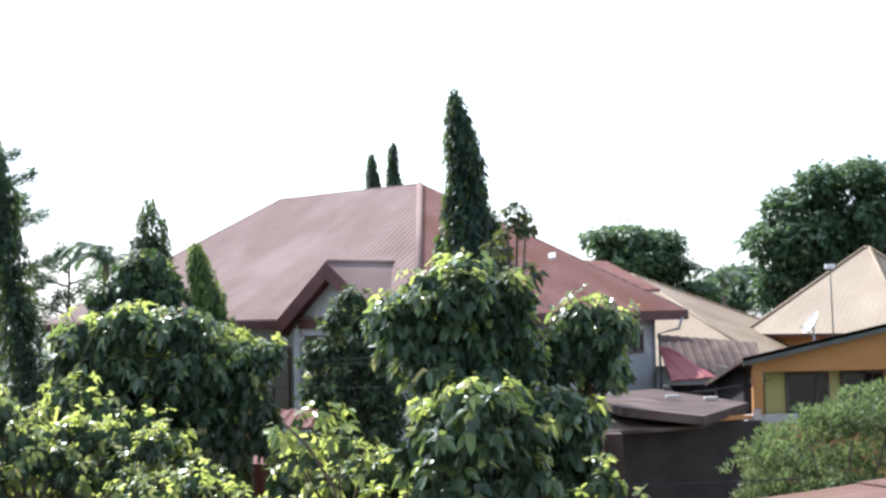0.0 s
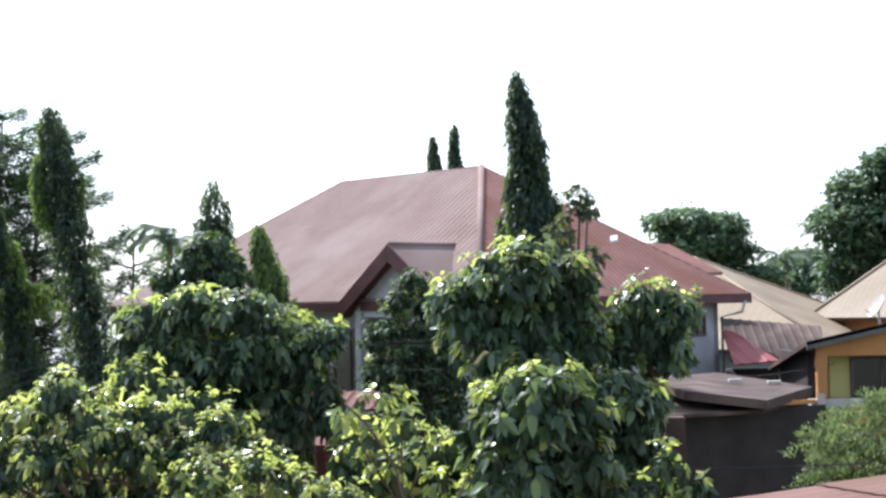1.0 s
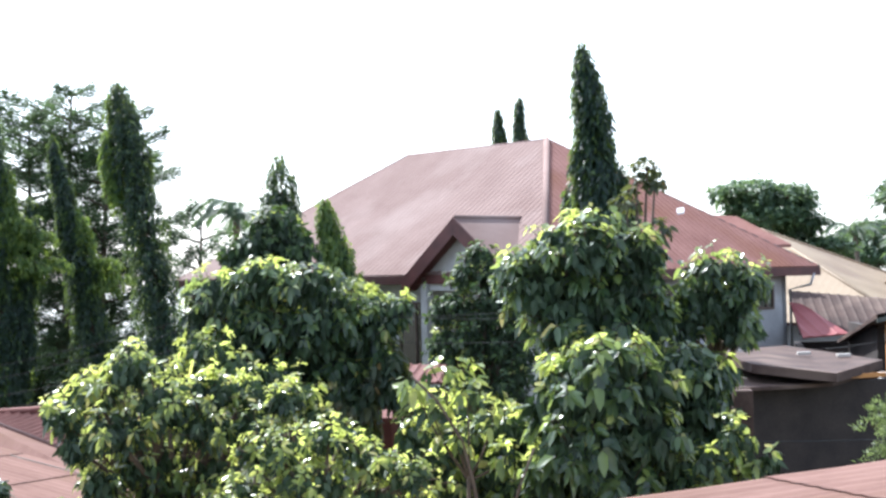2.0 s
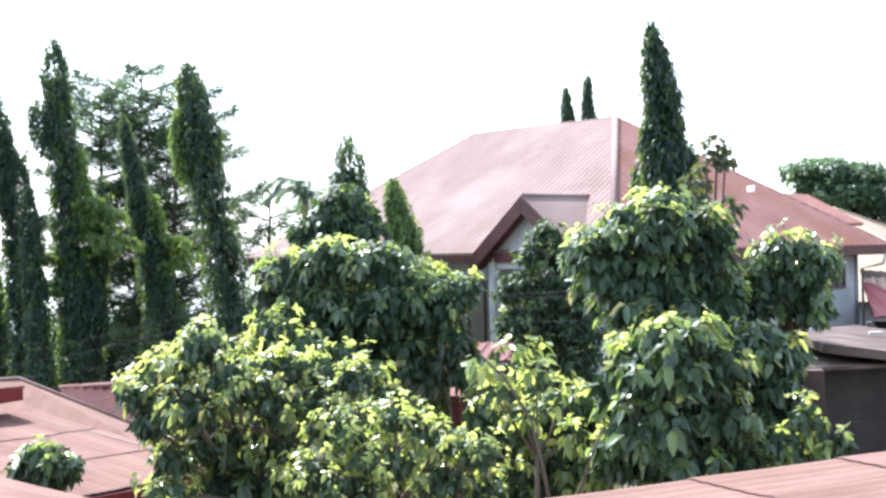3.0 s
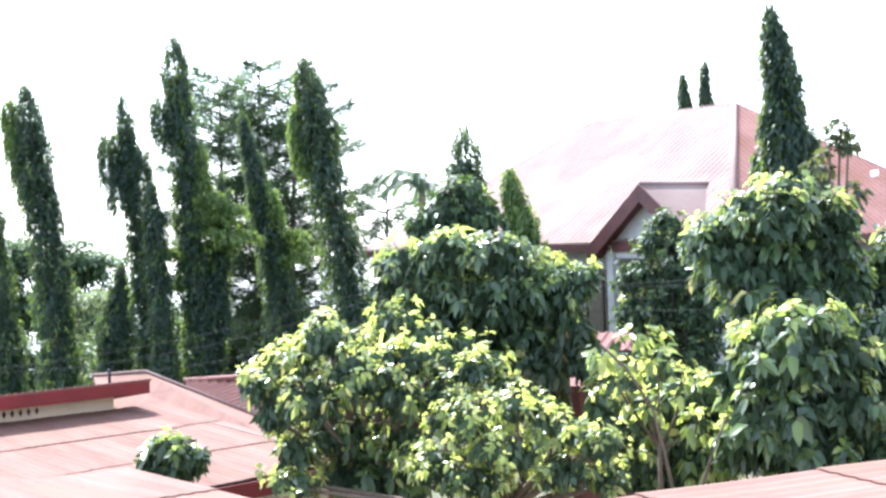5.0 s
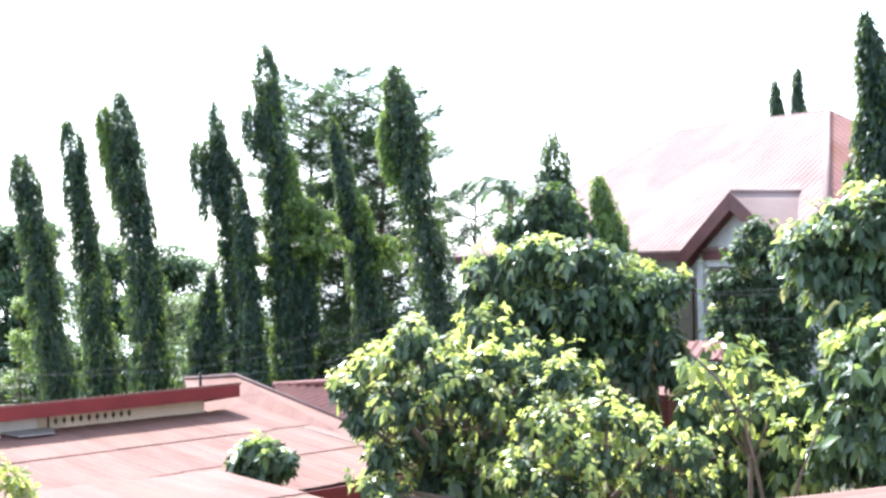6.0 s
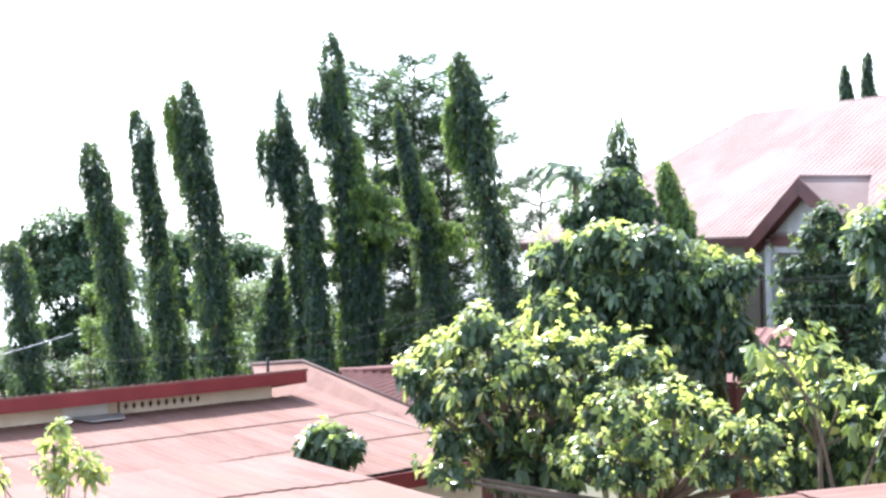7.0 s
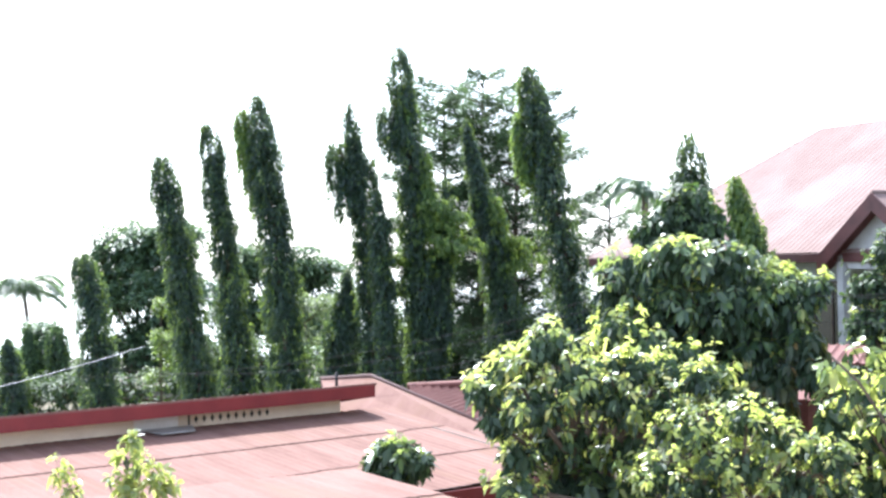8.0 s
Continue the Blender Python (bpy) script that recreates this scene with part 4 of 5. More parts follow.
def orange_house():
    y0 = 40.0
    base = Vector((9.9, y0, ground_z(9.9, y0)))
    house = thing("house", "orange and yellow house with a slanting grey verge", "house", at=base)
    X = lambda x, y, d=0.0: Vector((x - base.x, y0 + d - base.y, y - base.z))
    lo, hi = Vector((7.71, 40.00, 3.73)), Vector((13.78, 40.00, 5.04))
    x0, x1 = lo.x, hi.x
    top = lambda x: lo.z + (hi.z - lo.z) * (x - x0) / (x1 - x0)
    hexa("verge", [X(x0, top(x0) - 0.2, -0.9), X(x1, top(x1) - 0.2, -0.9), X(x1, top(x1) - 0.2, -0.82), X(x0, top(x0) - 0.2, -0.82)], [X(x0, top(x0), -0.9), X(x1, top(x1), -0.9), X(x1, top(x1), -0.82), X(x0, top(x0), -0.82)], GREYBOARD, house, "weathered grey-green verge board")
    slab("roof", [X(x0, top(x0) + 0.02, -0.9), X(x1, top(x1) + 0.02, -0.9), X(x1, top(x1) - 0.9, 5), X(x0, top(x0) - 0.9, 5)], 0.1, BROWN_ROOF, house)
    box = lambda name, xa, xb, ya, yb, za, zb, mat, label="", bevel=0.012: hexa(name, [X(xa, za, ya), X(xb, za, ya), X(xb, za, yb), X(xa, za, yb)], [X(xa, zb, ya), X(xb, zb, ya), X(xb, zb, yb), X(xa, zb, yb)], mat, house, label, bevel)
    xs = x0 + 0.32
    z_head = Vector((9.20, 40.00, 3.35)).z
    hexa("wall", [X(xs, z_head, -0.5), X(x1, z_head, -0.5), X(x1, z_head, -0.3), X(xs, z_head, -0.3)], [X(xs, top(xs) - 0.1, -0.5), X(x1, top(x1) - 0.1, -0.5), X(x1, top(x1) - 0.1, -0.3), X(xs, top(xs) - 0.1, -0.3)], ORANGE, house, "orange gable wall over the veranda")
    box("wall", xs + 0.55, x1, 0.6, 0.8, -2.0, z_head + 0.3, YELLOW, "yellow-green veranda wall")
    box("wall", x1 - 0.2, x1, 0.8, 5, -2.0, z_head, ORANGE)
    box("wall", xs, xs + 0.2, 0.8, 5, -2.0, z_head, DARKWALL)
    z_sill = Vector((8.71, 40.00, 2.23)).z
    for x_l, x_r in ((xs, xs + 0.26), (Vector((11.53, 40.00, 3.30)).x, Vector((11.98, 40.00, 3.29)).x)):
        box("column", x_l, x_r, -0.52, -0.26, z_sill, z_head + 0.02, ORANGE, "orange painted veranda column")
    box("parapet", xs - 0.2, x1, -0.65, -0.2, z_sill - 0.22, z_sill, CONCRETE, "pale concrete parapet", 0.02)
    box("wall", xs, x1, -0.5, -0.3, -2.0, z_sill - 0.22, ORANGE)
    spans = ((Vector((9.20, 40.60, 3.20)).x, Vector((10.22, 40.60, 3.18)).x), (Vector((10.68, 40.60, 3.17)).x, Vector((11.78, 40.60, 3.15)).x))
    zt, zb = Vector((9.64, 40.60, 3.20)).z, Vector((9.60, 40.60, 2.07)).z
    for a, b in spans:
        win = box("window", a, b, 0.57, 0.62, zb, zt, GLASS, "dark window", 0)
        for xa, xb, za, zc in ((a - 0.08, a, zb, zt), (b, b + 0.08, zb, zt), (a - 0.08, b + 0.08, zt, zt + 0.08), ((a + b) / 2 + 0.22, (a + b) / 2 + 0.27, zb, zt)):
            fr = box("frame", xa, xb, 0.53, 0.6, za, zc, FRAME)
            fr.parent = win
    return house


orange_house()


def antenna():
    foot, head = Vector((11.24, 43.50, 4.29)), Vector((11.18, 43.50, 6.16))
    a = thing("antenna_mast", "thin antenna mast with a small head on the roof", "antenna", at=foot)
    rod("mast", [(0, 0, -1.2), head - foot], 0.022, GREYBOARD, a)
    hexa("antenna_head", *[[head - foot + Vector((x, y, z)) for x, y in ((-0.14, -0.08), (0.14, -0.08), (0.14, 0.08), (-0.14, 0.08))] for z in (-0.04, 0.1)], WHITE, a, "white antenna head", 0.02)


antenna()


def dish():
    at = Vector((10.53, 43.00, 4.55))
    d = thing("satellite_dish", "grey satellite dish tilted on a short post", "satellite dish", at=at)
    verts, faces = [(0, 0, 0)], []
    n, rings = 20, 4
    for back in (0, 1):
        for r in range(1, rings + 1):
            for k in range(n):
                t = 6.2832 * k / n
                q = r / rings
                verts.append((0.38 * q * math.cos(t), 0.38 * q * math.sin(t), 0.11 * q * q - 0.012 * back))
    verts.append((0, 0, -0.012))
    for back in (0, 1):
        o = 1 + back * rings * n
        c = 0 if not back else len(verts) - 1
        faces += [(c, o + k, o + (k + 1) % n) for k in range(n)]
        for r in range(rings - 1):
            faces += [(o + r * n + k, o + (r + 1) * n + k, o + (r + 1) * n + (k + 1) % n, o + r * n + (k + 1) % n) for k in range(n)]
    r = part("reflector", verts, faces, CONCRETE, d, "grey dish reflector", True)
    r.rotation_euler = Euler((radians(58), 0, radians(-81)))
    rod("post", [(0, 0.05, -0.05), (0.05, 0.1, -1.3)], 0.03, METAL, d)
    rod("feed_arm", [(0, 0, -0.35), (-0.45, -0.25, -0.05)], 0.015, METAL, d)


dish()

# ---- roof seen between the trees ----
def far_tile_roof():
    base = Vector((-10.5, 33.0, ground_z(-10.5, 33)))
    house = thing("house", "low house with a dull red ribbed roof behind the sheet roofs", "house", at=base)
    ribbed_quad("roof", (-12.47, 31.00, 1.57), (-8.61, 30.00, 1.40), (-9.71, 34.00, 2.16), (-13.91, 34.50, 1.97), TILE, house, base, 0.25, 0.06, "dull red ribbed roof")
    rod("ridge_cap", [Vector((-13.94, 34.50, 1.95)) - base, Vector((-9.71, 34.00, 2.19)) - base], 0.09, TILE, house)
    walls(house, base, [(-12.49, 31.40, 1.53), (-8.84, 30.60, 1.44), (-9.79, 34.00, 1.85), (-13.50, 34.00, 1.82)], 1.45, -1.5, TILE)


far_tile_roof()


def garden_wall_roof():
    base = Vector((-3.6, 30.0, ground_z(-3.6, 30)))
    house = thing("lean_to", "small brick-red lean-to roof among the trees", "shed", at=base)
    ribbed_quad("roof", (-3.66, 29.00, 2.93), (-2.51, 29.00, 2.91), (-2.72, 31.50, 3.13), (-3.97, 31.50, 3.12), TILE, house, base, 0.2, 0.04, "brick-red ribbed roof")
    walls(house, base, [(-3.63, 29.40, 2.90), (-2.66, 29.40, 2.88), (-2.83, 31.30, 2.98), (-3.86, 31.30, 3.00)], 2.2, -1.5, TILE)


garden_wall_roof()

# ---- mast trees ----
mast_tree((-21.05, 52.00, 13.18), (-20.27, 52.00, 0.79), 0.80, 11, side=((0.8, 185, 0.5, 0.46), (0.87, 0, 0.12, 0.3), (0.7, 10, 0.5, 0.28), (0.62, 0, 0.55, 0.35), (0.36, 20, 0.55, 0.5)), fans=((0.6, 350, 1.4), (0.55, 0, 1.7), (0.51, 340, 2.2), (0.48, 15, 1.5), (0.46, 200, 1.0)), label="tallest mast tree, ragged, with drooping side boughs")
mast_tree((-15.40, 50.00, 11.84), (-13.87, 50.00, 2.23), 0.90, 12, side=((0.85, 188, 0.5, 0.22), (0.8, 188, 0.58, 0.25), (0.75, 188, 0.5, 0.25)), label="tall leaning mast tree with a light side shoot near its top")
mast_tree((-19.14, 54.00, 10.44), (-17.61, 54.00, 2.03), 0.98, 13, pointed=True, side=((0.72, 0, 0.4, 0.35),), fans=((0.62, 0, 1.6), (0.58, 10, 2.0), (0.54, 355, 1.5)), label="leaning mast tree with a thin bent top")
mast_tree((-23.12, 52.00, 11.15), (-22.37, 52.00, 0.79), 0.57, 14, side=((0.83, 190, 0.5, 0.5), (0.8, 5, 0.36, 0.46), (0.75, 200, 0.3, 0.46)), fans=((0.55, 20, 0.9),), label="mast tree with a bulging ragged top")
mast_tree((-21.67, 51.00, 7.76), (-21.40, 51.00, 0.87), 0.60, 15)
mast_tree((-23.79, 53.00, 4.80), (-24.48, 53.00, 0.55), 1.20, 16, pointed=True, label="short conical mast tree with light leaf edges")
mast_tree((-26.95, 52.00, 11.69), (-25.97, 52.00, 0.78), 0.90, 17, side=((0.93, 180, 0.62, 0.27), (0.86, 180, 0.6, 0.3), (0.79, 180, 0.5, 0.26), (0.72, 180, 0.4, 0.26)), label="tall straight mast tree with a twin tip")
mast_tree((-29.76, 53.00, 10.87), (-28.51, 53.00, 0.13), 0.77, 18)
mast_tree((-32.55, 54.00, 9.80), (-30.96, 54.00, -0.20), 0.88, 19, label="leaning slender mast tree")
mast_tree((-37.74, 56.00, 5.86), (-37.05, 56.00, -0.79), 0.98, 20, label="shorter mast tree with yellow-green rims")
mast_tree((-19.48, 52.50, 8.08), (-20.04, 52.50, 0.73), 0.5, 92, fans=((0.86, 340, 1.0), (0.8, 195, 1.3), (0.77, 350, 1.6), (0.66, 200, 1.5), (0.6, 190, 1.7)), label="leafy mast tree with layered boughs beside the tallest one")
mast_tree((-43.28, 58.00, 2.02), (-43.06, 58.00, -1.43), 1.01, 21, pointed=True)
mast_tree((-47.93, 66.00, 2.17), (-47.87, 66.00, -2.21), 0.85, 28, pointed=True, leaf=DARK_LEAF, label="dark narrow tree behind the mast trees")
mast_tree((-46.18, 66.00, 2.27), (-46.19, 66.00, -2.20), 0.75, 29, leaf=DARK_LEAF, label="dark narrow tree behind the mast trees")
mast_tree((-8.66, 44.00, 8.64), (-8.57, 44.00, 4.57), 0.82, 22)
mast_tree((-7.18, 43.00, 7.28), (-6.66, 43.00, 4.54), 1.32, 23, pointed=True, leaf=BOUGH_LEAF, label="short bright green mast tree beside the roof")
mast_tree((0.32, 37.00, 10.61), (0.82, 37.00, 4.47), 1.31, 24, pointed=True, density=1.25, label="tall pointed mast tree before the red roof")
mast_tree((-0.11, 37.40, 7.09), (-0.10, 37.40, 4.48), 0.64, 25, pointed=True, label="small mast tree beside a tall one")
mast_tree((-3.14, 66.00, 12.24), (-3.12, 66.00, 4.15), 1.15, 26, pointed=True)
mast_tree((-2.20, 66.00, 12.74), (-2.20, 66.00, 4.13), 1.05, 27, pointed=True)

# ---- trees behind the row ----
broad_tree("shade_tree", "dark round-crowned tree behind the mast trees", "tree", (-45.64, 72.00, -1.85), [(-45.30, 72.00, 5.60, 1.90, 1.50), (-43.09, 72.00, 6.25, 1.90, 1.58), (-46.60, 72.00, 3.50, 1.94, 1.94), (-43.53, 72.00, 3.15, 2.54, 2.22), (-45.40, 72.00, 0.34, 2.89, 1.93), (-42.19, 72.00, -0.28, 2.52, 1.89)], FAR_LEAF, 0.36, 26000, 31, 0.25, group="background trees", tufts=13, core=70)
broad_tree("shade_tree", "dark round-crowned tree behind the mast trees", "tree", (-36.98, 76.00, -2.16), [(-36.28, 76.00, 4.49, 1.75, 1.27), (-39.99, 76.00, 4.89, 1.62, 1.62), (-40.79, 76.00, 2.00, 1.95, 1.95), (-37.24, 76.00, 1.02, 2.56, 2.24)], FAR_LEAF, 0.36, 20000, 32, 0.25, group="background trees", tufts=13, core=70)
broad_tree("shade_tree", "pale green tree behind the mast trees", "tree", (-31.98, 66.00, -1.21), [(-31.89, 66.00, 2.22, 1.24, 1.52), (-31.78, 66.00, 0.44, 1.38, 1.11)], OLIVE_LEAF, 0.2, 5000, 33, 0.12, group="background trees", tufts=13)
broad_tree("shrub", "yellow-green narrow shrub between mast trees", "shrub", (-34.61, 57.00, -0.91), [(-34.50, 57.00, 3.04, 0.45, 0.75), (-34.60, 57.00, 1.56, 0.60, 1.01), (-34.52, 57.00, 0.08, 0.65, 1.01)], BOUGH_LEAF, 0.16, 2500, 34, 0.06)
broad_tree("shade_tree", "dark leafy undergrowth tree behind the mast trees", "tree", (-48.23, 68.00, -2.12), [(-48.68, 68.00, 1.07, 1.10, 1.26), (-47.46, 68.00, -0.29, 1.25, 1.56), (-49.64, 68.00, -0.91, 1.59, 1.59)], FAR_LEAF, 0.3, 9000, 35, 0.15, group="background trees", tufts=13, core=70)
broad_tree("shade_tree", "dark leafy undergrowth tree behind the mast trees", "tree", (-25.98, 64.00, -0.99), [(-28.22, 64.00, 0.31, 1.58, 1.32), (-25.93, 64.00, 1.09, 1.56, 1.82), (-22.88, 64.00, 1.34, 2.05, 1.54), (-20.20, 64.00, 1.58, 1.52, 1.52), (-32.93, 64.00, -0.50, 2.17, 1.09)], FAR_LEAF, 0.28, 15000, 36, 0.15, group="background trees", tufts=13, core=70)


broad_tree("shade_tree", "dark leafy tree filling the gap behind the mast trees", "tree", (-33.76, 60.00, -0.68), [(-33.43, 60.00, 0.85, 1.56, 1.30), (-31.15, 60.00, 0.60, 1.28, 1.02), (-35.21, 60.00, -0.43, 1.58, 1.05), (-38.21, 60.00, -0.71, 1.61, 1.07), (-41.30, 60.00, -1.00, 1.65, 1.10), (-44.16, 60.00, -1.16, 1.69, 1.12)], DARK_LEAF, 0.24, 9000, 37, 0.12, group="background trees", tufts=13, core=90)


broad_tree("shade_tree", "dark low thicket behind the mast trees", "tree", (-21.07, 58.00, -0.88), [(-25.61, 58.00, -0.09, 1.44, 0.96), (-23.54, 58.00, 0.23, 1.42, 1.06), (-21.52, 58.00, 0.63, 1.40, 1.17), (-19.55, 58.00, 0.98, 1.39, 1.15), (-17.62, 58.00, 1.32, 1.37, 1.14), (-15.96, 58.00, 1.66, 1.14, 1.14)], DARK_LEAF, 0.24, 11000, 38, 0.12, group="background trees", tufts=12, core=90)


def layered_tree(label, foot, top, spread, seed, low=0.35, tiers=34, thick=0.2):
    """An airy tree: a straight stem with flat, far-reaching sprays of fine foliage."""
    rng = np.random.default_rng(seed)
    base = Vector((foot[0], foot[1], ground_z(foot[0], foot[1])))
    tree = thing("feathery_tree", label, "tree", at=base)
    ax = Vector(top) - base
    v, q = tube([ax * s for s in (0, 0.3, 0.6, 0.85, 1)], [thick, thick * 0.8, thick * 0.55, thick * 0.3, 0.03], 8)
    part("trunk", v, q, BARK, tree, smooth=True)
    B, D, N = [], [], []
    for k in range(tiers):
        s = low + (1 - low) * (k + rng.uniform(0, 0.8)) / tiers
        t = k * 2.4 + rng.uniform(-0.4, 0.4)
        reach = spread * (0.45 + 0.55 * math.sin(min(1, (1.03 - s) / (1 - low) * 1.15 + 0.1) * 2.2)) * rng.uniform(0.7, 1.15)
        o = ax * s
        way = Vector((math.cos(t), math.sin(t), 0.28))
        pts = [o, o + way * reach * 0.5, o + way * reach + Vector((0, 0, 0.1))]
        v, q = tube(pts, [0.06, 0.035, 0.01], 5)
        part("limb", v, q, BARK, tree, smooth=True)
        n = int(240 * reach)
        f = rng.uniform(0.25, 1.05, n)
        side = Vector((-way.y, way.x, 0))
        wide = rng.normal(scale=0.24, size=n) * reach * (1.25 - f)
        p = np.array(o) + np.outer(f * reach, np.array(way)) + np.outer(wide, np.array(side))
        p[:, 2] += rng.normal(scale=0.16, size=n) + 0.1 - 0.25 * np.abs(wide)
        B.append(p)
        d = np.tile(np.array(way), (n, 1)) + np.outer(np.sign(wide) * rng.uniform(0.2, 1, n), np.array(side)) + rng.normal(scale=0.25, size=(n, 3))
        D.append(d)
        N.append(np.tile([0, 0, 1.0], (n, 1)) + rng.normal(scale=0.3, size=(n, 3)))
    B, D, N = np.concatenate(B), np.concatenate(D), np.concatenate(N)
    m = len(B)
    leaf_mesh("crown", B, D, N, rng.uniform(0.2, 0.42, m), rng.uniform(0.05, 0.1, m), NEEDLE, tree, 0.1)
    return tree


layered_tree("tall airy tree with layered grey-green sprays", (-21.71, 62.00, -0.78), (-21.06, 62.00, 13.0), 3.4, 41, 0.2, 46)
layered_tree("airy tree with layered grey-green sprays", (-23.39, 63.00, -0.88), (-23.30, 63.00, 12.4), 3.0, 42, 0.25, 34)
layered_tree("airy tree with bare lower limbs", (-19.95, 61.00, -0.67), (-19.12, 61.00, 11.61), 3.4, 43, 0.2, 30)
layered_tree("low airy tree with thin feathery sprays", (-16.44, 64.00, 1.55), (-16.02, 64.00, 7.86), 2.3, 44, 0.35, 16)
palm("palm with grey-green arching fronds", (-13.88, 58.00, 1.87), (-13.14, 58.00, 7.38), 1.8, 51, 14)
palm("palm with pale drooping fronds", (-54.37, 75.00, -2.86), (-54.68, 75.00, 3.70), 2.6, 52, 24)
palm("palm behind the tan roof", (16.74, 90.00, 4.75), (16.63, 90.00, 6.79), 1.9, 53, 10)

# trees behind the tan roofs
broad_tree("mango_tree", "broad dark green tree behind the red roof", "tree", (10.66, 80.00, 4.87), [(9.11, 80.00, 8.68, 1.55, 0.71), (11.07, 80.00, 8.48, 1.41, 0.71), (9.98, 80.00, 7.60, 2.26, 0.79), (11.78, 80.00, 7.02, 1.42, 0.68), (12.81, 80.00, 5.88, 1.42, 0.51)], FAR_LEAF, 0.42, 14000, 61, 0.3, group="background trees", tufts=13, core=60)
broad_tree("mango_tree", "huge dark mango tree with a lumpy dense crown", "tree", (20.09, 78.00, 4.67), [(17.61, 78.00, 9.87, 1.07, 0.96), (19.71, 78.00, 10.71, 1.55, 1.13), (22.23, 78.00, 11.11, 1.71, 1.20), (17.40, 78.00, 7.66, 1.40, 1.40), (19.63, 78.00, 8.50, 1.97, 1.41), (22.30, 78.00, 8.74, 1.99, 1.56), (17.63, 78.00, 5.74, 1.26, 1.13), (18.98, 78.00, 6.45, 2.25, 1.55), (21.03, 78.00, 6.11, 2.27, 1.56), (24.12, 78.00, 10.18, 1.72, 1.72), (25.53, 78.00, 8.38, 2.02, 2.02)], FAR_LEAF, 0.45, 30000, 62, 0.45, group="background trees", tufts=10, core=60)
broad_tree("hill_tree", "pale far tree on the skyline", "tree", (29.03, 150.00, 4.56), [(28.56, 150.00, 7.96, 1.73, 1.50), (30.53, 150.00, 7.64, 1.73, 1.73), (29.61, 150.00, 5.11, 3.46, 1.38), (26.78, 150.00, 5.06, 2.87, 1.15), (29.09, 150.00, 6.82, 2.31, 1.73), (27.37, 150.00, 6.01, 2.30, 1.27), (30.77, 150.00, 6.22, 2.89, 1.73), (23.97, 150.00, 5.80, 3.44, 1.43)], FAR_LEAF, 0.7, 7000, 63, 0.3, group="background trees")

# ---- trees in the middle ----
leafy_tree("garden_tree", "small-leaved dark tree before the gable", "tree", (-2.49, 33.00), [(-2.91, 33.00, 4.16, 0.33, 0.38), (-2.97, 33.00, 3.41, 0.33, 0.51), (-1.74, 33.00, 5.06, 0.43, 0.30), (-2.03, 33.00, 5.43, 0.41, 0.25), (-2.42, 33.00, 4.99, 0.41, 0.38), (-1.87, 33.00, 4.88, 0.51, 0.46), (-2.65, 33.00, 4.34, 0.51, 0.43), (-1.95, 33.00, 4.14, 0.63, 0.58), (-1.41, 33.00, 4.59, 0.43, 0.51), (-2.34, 33.00, 3.52, 0.66, 0.56), (-1.60, 33.00, 3.39, 0.66, 0.61), (-2.80, 33.00, 3.47, 0.38, 0.51), (-2.55, 33.00, 2.66, 0.76, 0.56), (-1.63, 33.00, 2.46, 0.84, 0.63), (-1.22, 33.00, 3.87, 0.46, 0.63), (-1.24, 33.00, 3.01, 0.51, 0.63)], DARK_LEAF, 0.14, 71, 0.1, slim=0.5, cover=0.85, core=460, shoots=0.14, group="garden trees", ragged=0.4, limp=0.3, deep=(0.8,))
leafy_tree("broadleaf_tree", "broadleaf tree with a dense dark crown of large leaves", "tree", (-4.58, 25.00), [(-6.01, 25.00, 4.76, 0.62, 0.44), (-5.20, 24.70, 4.94, 0.71, 0.40), (-4.40, 24.80, 4.88, 0.72, 0.40), (-3.67, 25.00, 4.51, 0.63, 0.35), (-3.13, 25.00, 4.37, 0.37, 0.33), (-2.91, 25.00, 4.49, 0.21, 0.17), (-6.32, 25.10, 4.26, 0.42, 0.46), (-5.38, 25.00, 4.20, 0.82, 0.58), (-4.38, 24.80, 4.09, 0.81, 0.63), (-3.54, 25.00, 4.01, 0.60, 0.60), (-4.91, 25.00, 3.56, 0.72, 0.46), (-3.97, 25.20, 3.44, 0.73, 0.50)], BIG_LEAF, 0.2, 72, 0.13, group="garden trees", shoots=0.2, cover=0.95, core=520, droop=0.35)
leafy_tree("garden_tree", "dark small-leaved tree top behind the dense crown", "tree", (-5.57, 27.50), [(-5.52, 27.50, 6.00, 0.63, 0.34), (-5.87, 27.50, 5.67, 0.53, 0.30), (-5.17, 27.50, 5.63, 0.51, 0.32), (-5.56, 27.50, 5.22, 0.85, 0.38), (-6.31, 27.50, 5.45, 0.32, 0.23)], DARK_LEAF, 0.18, 91, 0.09, group="garden trees", cover=0.8, core=560, shoots=0.12, ragged=0.25)
leafy_tree("broadleaf_tree", "broadleaf tree with large glossy drooping leaves", "tree", (0.13, 23.00), [(0.41, 23.20, 5.69, 0.59, 0.27), (-0.19, 23.00, 5.42, 0.55, 0.30), (-0.73, 23.00, 5.00, 0.58, 0.37), (0.22, 22.70, 5.30, 0.74, 0.44), (0.94, 23.00, 5.32, 0.46, 0.42), (-0.21, 23.00, 4.67, 0.80, 0.53), (0.62, 22.90, 4.61, 0.74, 0.62), (1.05, 23.00, 4.85, 0.34, 0.42), (1.22, 23.00, 4.30, 0.32, 0.44), (0.19, 23.00, 4.10, 0.88, 0.44)], BIG_LEAF, 0.225, 73, 0.12, group="garden trees", shoots=0.22, cover=0.95, core=520, droop=0.35)
